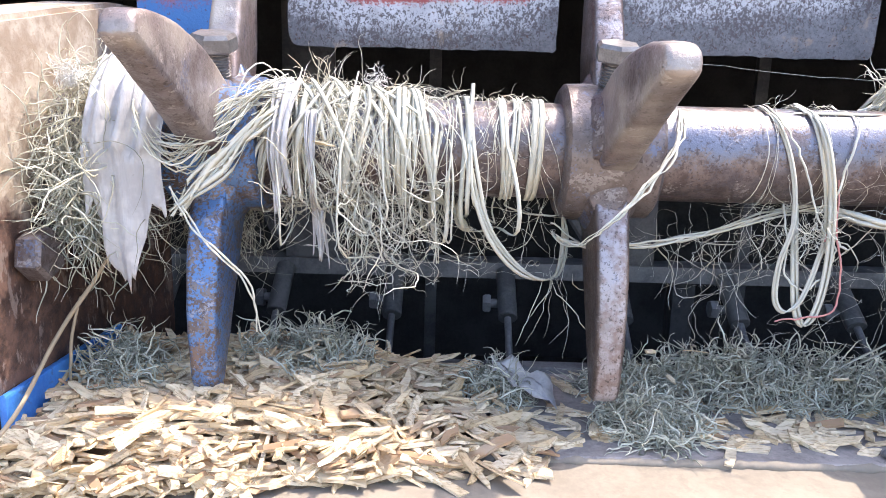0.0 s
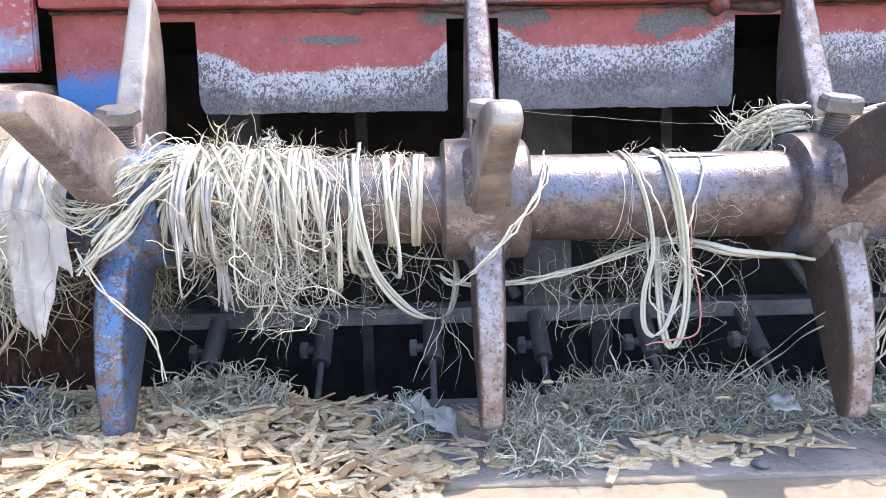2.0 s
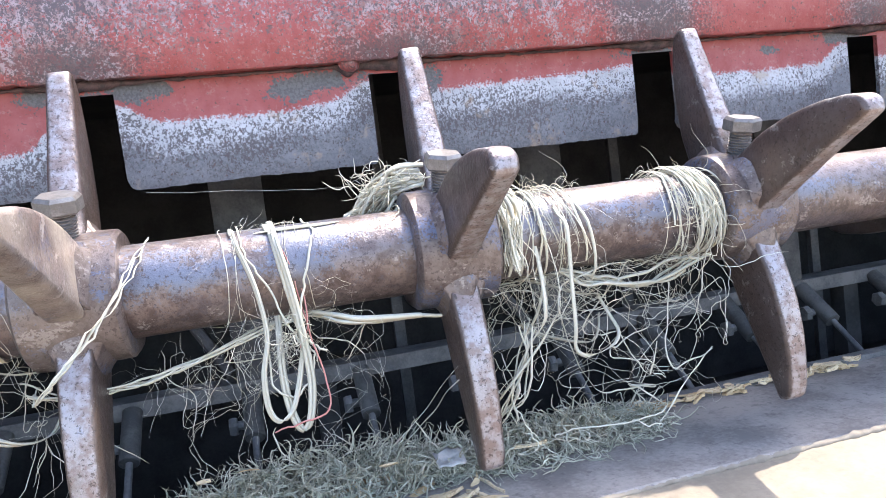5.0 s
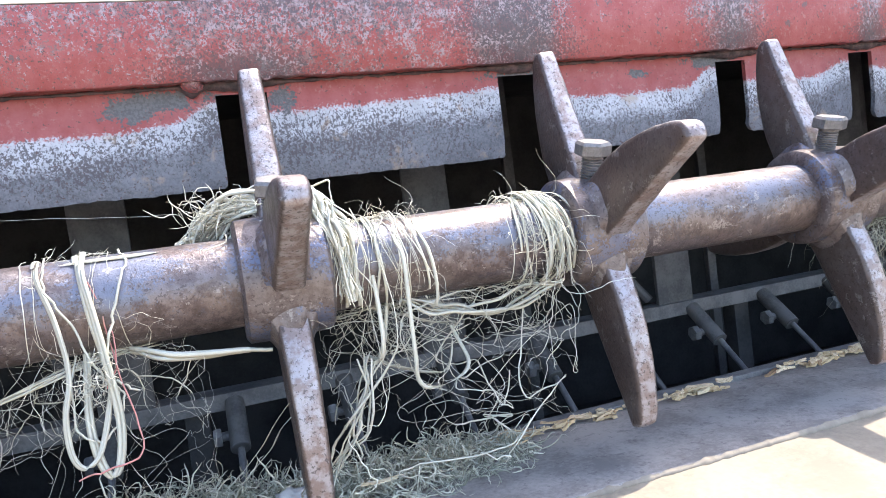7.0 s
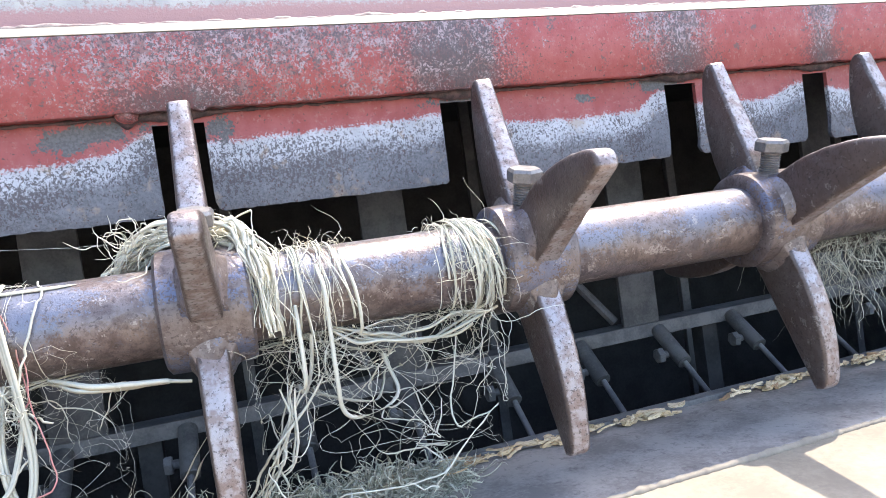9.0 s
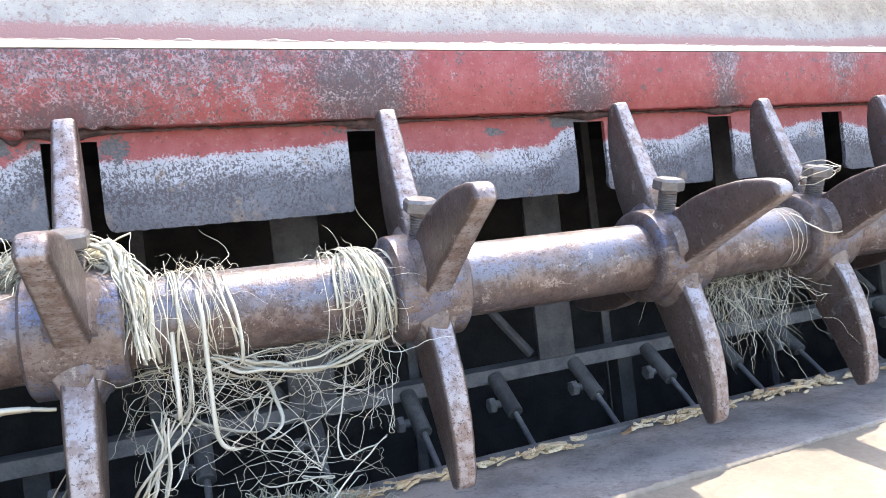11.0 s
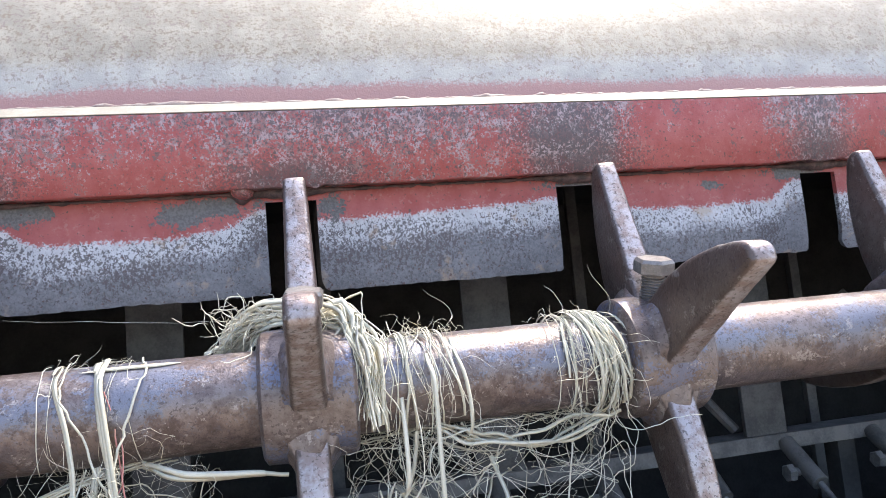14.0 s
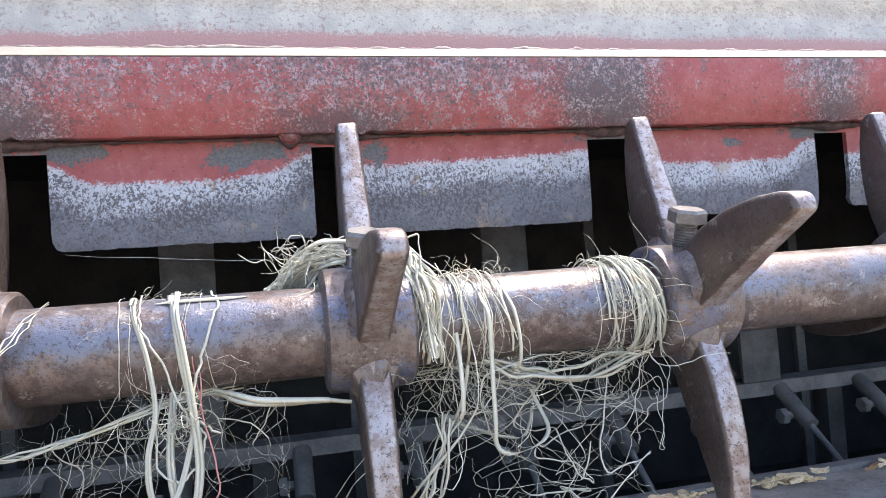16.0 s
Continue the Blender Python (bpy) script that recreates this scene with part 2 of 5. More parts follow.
def wood(name, per_object=True):
    n = Nodes(name, 0.75)
    pick = n.random if per_object else n.island
    v = n.shifted(pick)
    c = n.mix(n.ramp(pick, 0.0, 0.75), (0.60, 0.44, 0.255), (0.76, 0.63, 0.43))
    c = n.mix(n.ramp(pick, 0.80, 0.98), c, (0.36, 0.22, 0.125))
    grain = n.noise(n.stretch(v, (0.25, 1.0, 1.0)), 500, 4, 0.6)
    c = n.mix(n.ramp(grain, 0.45, 0.72), c, (0.34, 0.22, 0.11))
    c = n.mix(n.math("MULTIPLY", n.ramp(n.noise(v, 60, 3), 0.5, 0.7), 0.5), c, (0.45, 0.36, 0.26))
    return n.finish(c, grain, 0.0008, 0.6)


def plain(name, a, b, scale=30, rough=0.6, metal=0.0, bump=0.0008, speck=None):
    n = Nodes(name, rough, metal)
    v = n.coord
    f = n.math("MULTIPLY_ADD", n.noise(v, scale, 5, 0.6), 0.7, n.math("MULTIPLY", n.noise(v, scale * 12, 3, 0.7), 0.3))
    c = n.mix(n.ramp(f, 0.38, 0.62), a, b)
    if speck:
        c = n.mix(n.math("MULTIPLY", n.ramp(n.noise(v, scale * 5, 4, 0.7), 0.56, 0.66), 0.45), c, speck)
    return n.finish(c, f, bump, 0.5)


STEEL = worn_steel("worn_steel", 0.3, 0.12, 0.95, rust=0.2)
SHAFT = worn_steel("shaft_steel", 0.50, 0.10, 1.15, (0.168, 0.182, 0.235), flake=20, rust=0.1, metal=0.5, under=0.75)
TOOTH = worn_steel("tooth_steel", -0.05, 0.06, 0.72, worn=0.85)
BLUE_STEEL = worn_steel("blue_worn_steel", 0.54, 0.15, 1.0, (0.085, 0.20, 0.43), speckle=0.5, flake=75)
# paler tooth steel: dust, plus sunlight put into the colour
SUNLIT_DUSTY_TOOTH = worn_steel("sunlit_dusty_tooth_steel", 0.10, 0.85, 1.35, bright=0.08)
SIDE = rusted_plate("side_plate_steel")
COMB = red_paint("worn_red_comb", "comb")
LIP = red_paint("worn_red_lip", "lip")
BLUE = plain("blue_paint", (0.03, 0.15, 0.50), (0.06, 0.24, 0.62), 18, 0.45, 0.0, 0.0006, (0.10, 0.07, 0.07))
DARK = plain("dusty_dark_steel", (0.08, 0.08, 0.083), (0.15, 0.147, 0.145), 22, 0.7, 0.1)
GREY = plain("dusty_grey_steel", (0.12, 0.12, 0.125), (0.215, 0.21, 0.21), 25, 0.65, 0.2)
# near-black base: the pit's deep shade is put into the colour
PIT_SHADE = plain("pit_shade_steel", (0.03, 0.03, 0.032), (0.06, 0.058, 0.058), 12, 0.8)
DECK = plain("dusty_deck_steel", (0.20, 0.178, 0.168), (0.34, 0.305, 0.285), 16, 0.8, 0.0, 0.0015, (0.10, 0.085, 0.085))
APRON = plain("dusty_apron_steel", (0.215, 0.18, 0.14), (0.29, 0.245, 0.19), 11, 0.7, 0.0, 0.0008, (0.19, 0.16, 0.125))
WELD = plain("burnt_weld", (0.04, 0.03, 0.034), (0.13, 0.08, 0.08), 90, 0.6, 0.1, 0.002)
BOLT = plain("bolt_steel", (0.15, 0.142, 0.14), (0.25, 0.238, 0.232), 70, 0.42, 0.5, 0.0006, (0.12, 0.085, 0.07))
STRIP = plain("cream_edge_paint", (0.33, 0.295, 0.235), (0.40, 0.365, 0.30), 40, 0.55, 0.0, 0.0006, (0.50, 0.36, 0.30))
BEAD = plain("flaking_bead_paint", (0.22, 0.145, 0.13), (0.36, 0.31, 0.27), 60, 0.6, 0.0, 0.0015, (0.30, 0.13, 0.115))
TWINE = fibre("sisal_twine", (0.50, 0.495, 0.415), (0.74, 0.72, 0.62), (0.66, 0.60, 0.46))
HAY = fibre("grey_green_hay", (0.24, 0.25, 0.195), (0.80, 0.79, 0.66), (0.54, 0.48, 0.34))
STRAW = fibre("dry_straw", (0.60, 0.555, 0.42), (0.80, 0.76, 0.62), (0.58, 0.46, 0.28))
TWIG = fibre("dry_twig", (0.36, 0.27, 0.17), (0.44, 0.34, 0.22), (0.30, 0.20, 0.12))
PINK = fibre("pink_thread", (0.55, 0.20, 0.20), (0.62, 0.28, 0.26), (0.60, 0.35, 0.28))
CHIP = wood("split_wood", True)
CHIPS = wood("split_wood_bed", False)


def cap_material():
    """Red paint over blue, flaking, with pale dust."""
    n = Nodes("red_over_blue_paint", 0.5)
    v = n.coord
    f = n.math("MULTIPLY_ADD", n.noise(v, 200, 4, 0.7), 0.12, n.math("MULTIPLY_ADD", n.axis(v, 0), 1.6, n.math("MULTIPLY", n.noise(v, 10, 3), 0.5)))
    c = n.mix(n.ramp(f, -0.34, -0.25), (0.22, 0.31, 0.47), (0.33, 0.080, 0.076))
    c = n.mix(n.math("MULTIPLY", n.ramp(n.noise(v, 120, 4, 0.7), 0.56, 0.60), 0.7), c, (0.40, 0.38, 0.40))
    return n.finish(c, n.noise(v, 200, 3), 0.0008, 0.5)


CAP = cap_material()
GROUND = plain("dry_earth", (0.26, 0.21, 0.15), (0.38, 0.32, 0.24), 1.5, 0.9, 0.0, 0.01)


def film_material():
    n = Nodes("milky_film", 0.35)
    c = n.mix(n.ramp(n.noise(n.coord, 60, 4), 0.4, 0.65), (0.48, 0.465, 0.465), (0.64, 0.62, 0.61))
    n.bsdf.inputs["Transmission Weight"].default_value = 0.15
    n.bsdf.inputs["Alpha"].default_value = 0.93
    return n.finish(c, n.noise(n.stretch(n.coord, (3.0, 3.0, 0.6)), 60, 4), 0.003, 0.7)


FILM = film_material()


def cover_material():
    """Dusty cover sheet: cream dust above, a pale blue band and a red border below."""
    n = Nodes("dusty_cover", 0.55)
    v = n.coord
    z = n.axis(v, 2)
    fine, mid = n.noise(v, 300, 3, 0.75), n.noise(v, 26, 4, 0.6)
    wob = n.math("MULTIPLY_ADD", fine, 0.03, n.math("MULTIPLY_ADD", n.noise(n.stretch(v, (0.5, 1, 1)), 9, 2), 0.03, n.math("ADD", z, -0.03)))
    dustc = n.mix(n.ramp(mid, 0.35, 0.65), (0.26, 0.235, 0.19), (0.35, 0.315, 0.255))
    dustc = n.mix(n.math("MULTIPLY", n.ramp(n.math("MULTIPLY_ADD", fine, 0.6, n.math("MULTIPLY", n.noise(v, 110, 4, 0.7), 0.4)), 0.52, 0.575), 0.75), dustc, (0.19, 0.145, 0.10))
    blue = n.mix(n.ramp(mid, 0.35, 0.65), (0.31, 0.30, 0.285), (0.385, 0.372, 0.345))
    c = n.mix(n.ramp(wob, 1.535, 1.562), blue, dustc)
    c = n.mix(n.math("MULTIPLY", n.ramp(n.noise(v, 170, 4, 0.75), 0.56, 0.60), 0.65), c, (0.20, 0.15, 0.13))
    c = n.mix(n.ramp(wob, 1.512, 1.522), (0.33, 0.185, 0.175), c)
    return n.finish(c, n.math("ADD", fine, mid), 0.0008, 0.4)


COVER = cover_material()

# ---- building helpers ----


def part(name, bm, material, parent=None, label="", smooth=None):
    """Links a bmesh as one mesh object, under a thing where one is given."""
    me = bpy.data.meshes.new(name)
    bm.normal_update()
    bm.to_mesh(me)
    bm.free()
    me.materials.append(material)
    if smooth is not None:
        me.polygons.foreach_set("use_smooth", [True] * len(me.polygons))
        me.set_sharp_from_angle(angle=radians(smooth))
    ob = new(name, me)
    ob.parent = parent
    if label:
        ob["label"] = label
    return ob


def thing(name, label, category, at=(0, 0, 0), group="", kind=""):
    return tagged(new(name), label, category, group, kind) if at == (0, 0, 0) else placed(tagged(new(name), label, category, group, kind), at)


def placed(ob, at):
    ob.location = at
    return ob


def box(x0, x1, y0, y1, z0, z1, bevel=0.0, bm=None):
    own = bm is None
    bm = bmesh.new() if own else bm
    m = Matrix.LocRotScale(((x0 + x1) / 2, (y0 + y1) / 2, (z0 + z1) / 2), None, (x1 - x0, y1 - y0, z1 - z0))
    made = bmesh.ops.create_cube(bm, size=1.0, matrix=m)["verts"]
    if bevel:
        edges = list({e for v in made for e in v.link_edges})
        bmesh.ops.bevel(bm, geom=edges, offset=bevel, segments=2, affect="EDGES", profile=0.6)
    return bm


def extrude_profile(points, x0, x1, bevel=0.0, cuts=1):
    """A prism along x from (y, z) points."""
    bm = bmesh.new()
    rings = []
    for i in range(cuts + 1):
        x = x0 + (x1 - x0) * i / cuts
        rings.append([bm.verts.new((x, y, z)) for y, z in points])
    n = len(points)
    for a, b in zip(rings, rings[1:]):
        for i in range(n):
            bm.faces.new((a[i], a[(i + 1) % n], b[(i + 1) % n], b[i]))
    bm.faces.new(rings[0][::-1])
    bm.faces.new(rings[-1])
    bmesh.ops.recalc_face_normals(bm, faces=bm.faces)
    if bevel:
        bmesh.ops.bevel(bm, geom=[e for e in bm.edges if e.calc_face_angle(0) > 0.5], offset=bevel, segments=2, affect="EDGES")
    return bm


def lathe(profile, m=Matrix(), sides=32, wobble=0.0, seed=0):
    """Turned about the x axis from (x, radius) points, closed where the radius is zero."""
    bm = bmesh.new()
    rings = []
    for x, r in profile:
        if r <= 1e-6:
            rings.append([bm.verts.new(m @ Vector((x, 0, 0)))])
            continue
        ring = []
        for i in range(sides):
            a = 2 * math.pi * i / sides
            rr = r * (1 + wobble * noise.noise(Vector((x * 40 + seed, math.cos(a) * 2, math.sin(a) * 2))))
            ring.append(bm.verts.new(m @ Vector((x, rr * math.cos(a), rr * math.sin(a)))))
        rings.append(ring)
    for a, b in zip(rings, rings[1:]):
        for i in range(sides):
            j = (i + 1) % sides
            if len(a) == 1 and len(b) > 1:
                bm.faces.new((a[0], b[i], b[j]))
            elif len(b) == 1 and len(a) > 1:
                bm.faces.new((a[i], b[0], a[j]))
            elif len(a) > 1:
                bm.faces.new((a[i], b[i], b[j], a[j]))
    bmesh.ops.recalc_face_normals(bm, faces=bm.faces)
    return bm


def along(p, q):
    """The pose whose x axis runs from p to q, and their distance."""
    p, q = Vector(p), Vector(q)
    return Matrix.Translation(p) @ (q - p).to_track_quat("X", "Z").to_matrix().to_4x4(), (q - p).length


def rod_mesh(p, q, r, sides=12, chamfer=0.001):
    m, length = along(p, q)
    c = min(chamfer, r * 0.4)
    return lathe([(0, 0), (0, r - c), (c, r), (length - c, r), (length, r - c), (length, 0)], m, sides)


def bolt_mesh(base, up, shank, head_flat, head_high, thread=True):
    """A hexagon bolt: a threaded shank from base along up, and its head."""
    up = Vector(up).normalized()
    m, _ = along(base, Vector(base) + up)
    r = shank[0]
    profile = [(0, 0), (0, r)]
    x = 0.0
    while x < shank[1] - 0.0025:
        profile += [(x + 0.0006, r), (x + 0.00125, r * (0.88 if thread else 1)), (x + 0.0019, r * (0.88 if thread else 1))]
        x += 0.0025
    profile += [(shank[1], r), (shank[1], 0)]
    bm = lathe(profile, m, 20)
    R = head_flat / 2 / math.cos(math.pi / 6)
    x0, x1 = shank[1], shank[1] + head_high
    rings = []
    for x, k in ((x0, 0.94), (x0 + 0.0012, 1.0), (x1 - 0.003, 1.0), (x1, 0.86)):
        rings.append([bm.verts.new(m @ Vector((x, R * k * math.cos(a), R * k * math.sin(a)))) for a in (math.pi / 3 * i + 0.3 for i in range(6))])
    for a, b in zip(rings, rings[1:]):
        for i in range(6):
            bm.faces.new((a[i], b[i], b[(i + 1) % 6], a[(i + 1) % 6]))
    bm.faces.new(rings[0][::-1])
    bm.faces.new(rings[-1])
    bmesh.ops.recalc_face_normals(bm, faces=bm.faces)
    return bm


# ---- ground ----
bm = bmesh.new()
bmesh.ops.create_grid(bm, x_segments=60, y_segments=60, size=300.0)
for v in bm.verts:
    if v.co.length > 10:
        v.co.z = 0.15 * noise.noise(v.co * 0.08)
tagged(part("ground", bm, GROUND), "bare dry earth yard under the machine", "ground", kind="structure")

# ---- machine housing ----
X0, X1 = -0.42, 2.10
SLOTS = [(-0.234, -0.184), (0.074, 0.128), (0.377, 0.428), (0.689, 0.743), (0.998, 1.046), (1.228, 1.272), (1.46, 1.505), (1.75, 1.795)]
housing = thing("machine_housing", "worn red and grey steel shredder housing on dry earth", "machine")


def comb_plate():
    """The hanging plate with its slots; the tongues' lower ends bend back."""
    def tongue(x0, x1, z0, z1, round_corners):
        prof = [(1.2300, z1), (1.2300, 1.345), (1.2303, 1.332), (1.2312, 1.320), (1.2325, 1.311), (1.2335, 1.3075)]
        if z0 > 1.35:
            prof = [(1.2300, z1), (1.2300, z0)]
        out = []
        steps = max(2, int((x1 - x0) / 0.003))
        for i in range(steps + 1):
            x = x0 + (x1 - x0) * i / steps
            edge = min(x - x0, x1 - x)
            bend = 0.010 if x - x0 < x1 - x else 0.003
            lift = bend * (1 - math.sqrt(max(0.0, 1 - (1 - min(1, edge / bend)) ** 2))) if round_corners else 0
            jag = 0.0012 * noise.noise(Vector((x * 120, z0 * 9, 0))) + 0.0015 * noise.noise(Vector((x * 18, 3, 0)))
            out.append((x, [(y, z + (lift + jag) * min(1, max(0, (1.345 - z) / 0.037)) if round_corners else z) for y, z in prof]))
        return out
    bm = bmesh.new()
    spans = []
    edges = [X0 + 0.092] + [e for s in SLOTS for e in s] + [X1]
    for a, b in zip(edges[::2], edges[1::2]):
        spans.append(tongue(a, b, 1.3075, 1.401, True))
    spans.append(tongue(X0 + 0.092, X1, 1.401, 1.43, False))
    for rows in spans:
        thick = 0.006
        front = [[bm.verts.new((x, y, z)) for y, z in p] for x, p in rows]
        back = [[bm.verts.new((x, y + thick, z + (0.002 if k == len(p) - 1 else 0))) for k, (y, z) in enumerate(p)] for x, p in rows]
        n = len(front[0])
        for i in range(len(rows) - 1):
            for k in range(n - 1):
                bm.faces.new((front[i][k], front[i][k + 1], front[i + 1][k + 1], front[i + 1][k]))
                bm.faces.new((back[i][k], back[i + 1][k], back[i + 1][k + 1], back[i][k + 1]))
            bm.faces.new((front[i][-1], back[i][-1], back[i + 1][-1], front[i + 1][-1]))
        for i in (0, len(rows) - 1):
            for k in range(n - 1):
                bm.faces.new((front[i][k], back[i][k], back[i][k + 1], front[i][k + 1]))
    # torn edges along the slots
    for v in bm.verts:
        for s in SLOTS:
            for e, sign in ((s[0], 1), (s[1], -1)):
                if abs(v.co.x - e) < 0.0005 and v.co.z < 1.4:
                    v.co.x += sign * 0.0012 * noise.noise(Vector((e * 31, v.co.z * 300, 0)))
    bmesh.ops.recalc_face_normals(bm, faces=bm.faces)
    return bm


part("comb_plate", comb_plate(), COMB, housing, "slotted plate, red paint worn to pale grey steel", 35)


def lip_plate():
    bm = bmesh.new()
    xs = np.arange(X0 + 0.092, X1, 0.004)
    rows = []
    for x in xs:
        n1, n2 = noise.noise(Vector((x * 25, 0, 0))), noise.noise(Vector((x * 90, 5, 0)))
        near = sum(math.exp(-((x - h) / 0.05) ** 2) for h in (0.10, 0.40, 0.715, 1.015, 1.23))
        j = 0.0016 * n1 + (0.0009 + 0.003 * near) * n2
        rows.append([bm.verts.new((x, y, z)) for y, z in ((1.2230, 1.4125 + j), (1.2085, 1.4115 + j), (1.2065, 1.4135 + j), (1.2015, 1.450), (1.1985, 1.4835), (1.1992, 1.4865), (1.2150, 1.4865), (1.2230, 1.470))])
    for a, b in zip(rows, rows[1:]):
        for i in range(8):
            bm.faces.new((a[i], a[(i + 1) % 8], b[(i + 1) % 8], b[i]))
    bm.faces.new(rows[0])
    bm.faces.new(rows[-1][::-1])
    bmesh.ops.recalc_face_normals(bm, faces=bm.faces)
    return bm


part("lip_plate", lip_plate(), LIP, housing, "red-painted edge beam with scraped pale patches", 40)


def bead(x0, x1, y, z, r, lumps, seed):
    """A ragged weld bead along x."""
    bm = bmesh.new()
    rows = []
    for x in np.arange(x0, x1, 0.003):
        k = r * (0.55 + 0.9 * max(0, noise.noise(Vector((x * 45 + seed, 0, 0)))) + 0.5 * noise.noise(Vector((x * 160 + seed, 1, 0))))
        k += sum(h * math.exp(-((x - c) / w) ** 2) for c, w, h in lumps)
        k = max(k, 0.0008)
        dz = 0.0012 * noise.noise(Vector((x * 70, seed, 2)))
        rows.append([bm.verts.new((x, y - k * math.cos(a), z + dz + k * math.sin(a))) for a in (-1.5, -0.75, 0, 0.75, 1.5)])
    for a, b in zip(rows, rows[1:]):
        for i in range(4):
            bm.faces.new((a[i], b[i], b[i + 1], a[i + 1]))
    bmesh.ops.recalc_face_normals(bm, faces=bm.faces)
    return bm


LUMPS = [(0.355, 0.008, 0.009), (0.10, 0.035, 0.005), (0.40, 0.035, 0.006), (0.715, 0.035, 0.006), (1.02, 0.035, 0.006), (1.25, 0.035, 0.006), (-0.02, 0.012, 0.004)]
part("weld_bead", bead(X0 + 0.092, X1, 1.2272, 1.4105, 0.0026, LUMPS, 3), WELD, housing, "burnt lumpy weld seam", 60)
part("weld_lump", lathe([(-0.011, 0), (-0.009, 0.005), (-0.003, 0.0085), (0.004, 0.008), (0.010, 0.0045), (0.012, 0)], Matrix.Translation((0.356, 1.2185, 1.4115)), 12, 0.35, 2), LIP, housing, "red-painted weld lump", 60)
part("edge_strip", extrude_profile([(1.1985, 1.4872), (1.2085, 1.4985), (1.2300, 1.4985), (1.2300, 1.4872)], X0 + 0.092, X1, 0.0008, 60), STRIP, housing, "cream sunlit edge strip", 40)
part("cover_bead", bead(X0 + 0.092, X1, 1.2150, 1.4995, 0.0034, [(0.3, 0.05, 0.002), (0.62, 0.01, 0.003)], 11), BEAD, housing, "flaking pinkish sealing bead", 60)
prof = []
for i in range(26):
    a = i / 25
    prof.append((1.2195 + 0.10 * a + 0.62 * a ** 2.1, 1.4985 + 0.62 * a - 0.10 * a ** 3))
prof = prof + [(y + 0.012, z - 0.004) for y, z in reversed(prof)]
part("cover_sheet", extrude_profile(prof, X0 - 0.3, X1, 0, 20), COVER, housing, "dusty pale cover sheet with a red border", 50)

# deck in front of the cutter and the apron before it
part("deck_plate", extrude_profile([(1.034, 0.980), (1.034, 0.9885), (1.036, 0.990), (1.2055, 0.990), (1.2055, 0.980)], X0 - 0.2, X1, 0, 30), DECK, housing, "dark dusty steel deck plate")
part("apron_plate", extrude_profile([(0.700, 0.960), (0.700, 0.9700), (1.0325, 0.9860), (1.0325, 0.974)], X0 - 0.2, X1, 0, 30), APRON, housing, "dusty pale steel apron")
part("deck_seam", bead(X0 - 0.2, X1, 1.0345, 0.9865, 0.004, [(0.2, 0.1, 0.002), (0.9, 0.2, 0.002)], 21), APRON, housing, "dusty seam", 60)
part("rear_edge_bar", box(X0 - 0.05, X1, 1.2065, 1.2245, 0.95, 0.9965, 0.0015), GREY, housing)
part("front_skirt", box(X0 - 0.2, X1, 0.690, 0.6985, -0.02, 0.9695), GREY, housing)
# surfaces that close the pit, coloured as dark as its shade
part("pit_floor", box(X0 - 0.3, X1, 1.2255, 2.0, 0.70, 0.72), PIT_SHADE, housing)
part("back_wall", box(X0 - 0.3, X1, 2.0, 2.02, -0.02, 2.05), PIT_SHADE, housing)
part("pit_front", box(X0 - 0.3, X1, 1.20, 1.2055, 0.70, 0.949), PIT_SHADE, housing)
part("right_wall", box(X1, X1 + 0.02, 0.95, 2.02, -0.02, 2.05), DARK, housing)
part("inner_ceiling", box(X0 - 0.3, X1, 1.26, 2.0, 1.50, 1.51), PIT_SHADE, housing)


def side_plate():
    pts = [(0.985, 0.9905), (1.30, 0.9905), (1.30, 1.345), (1.20, 1.338), (1.12, 1.322), (1.03, 1.303), (0.985, 1.285)]
    return extrude_profile(pts, -0.40, -0.335, 0.004)


plate = part("side_plate", side_plate(), SIDE, housing, "thick rusty side plate with tan bare patches", 40)
part("bolt", bolt_mesh((-0.337, 1.035, 1.138), (1, 0, 0), (0.011, 0.006), 0.034, 0.018, False), STEEL, plate)
part("blue_foot", box(-0.334, -0.328, 0.99, 1.16, 0.9905, 1.046, 0.002), BLUE, plate, "bright blue painted foot")
part("left_wall", box(-0.72, -0.70, 0.9, 2.0, -0.02, 2.05), DARK, housing)
part("side_cap", extrude_profile([(1.206, 1.350), (1.216, 1.350), (1.216, 1.50), (1.206, 1.50)], -0.66, -0.334, 0.002), CAP, housing, "blue and red painted corner piece")

# ---- rotor ----
AX, AZ, R = 1.115, 1.2185, 0.0385
HUBS = [-0.21, 0.0995, 0.4075, 0.7165, 1.023, 1.262, 1.50, 1.79]
rotor = thing("cutter_rotor", "rusty steel shredder rotor with star-shaped toothed hubs", "rotor", (0.0, AX, AZ))
prof = [(-0.40, 0), (-0.40, R)]
prof += [(x, R) for x in np.arange(-0.38, X1, 0.05)] + [(X1, R), (X1, 0)]
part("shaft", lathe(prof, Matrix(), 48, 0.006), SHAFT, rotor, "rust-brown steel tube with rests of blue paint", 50)


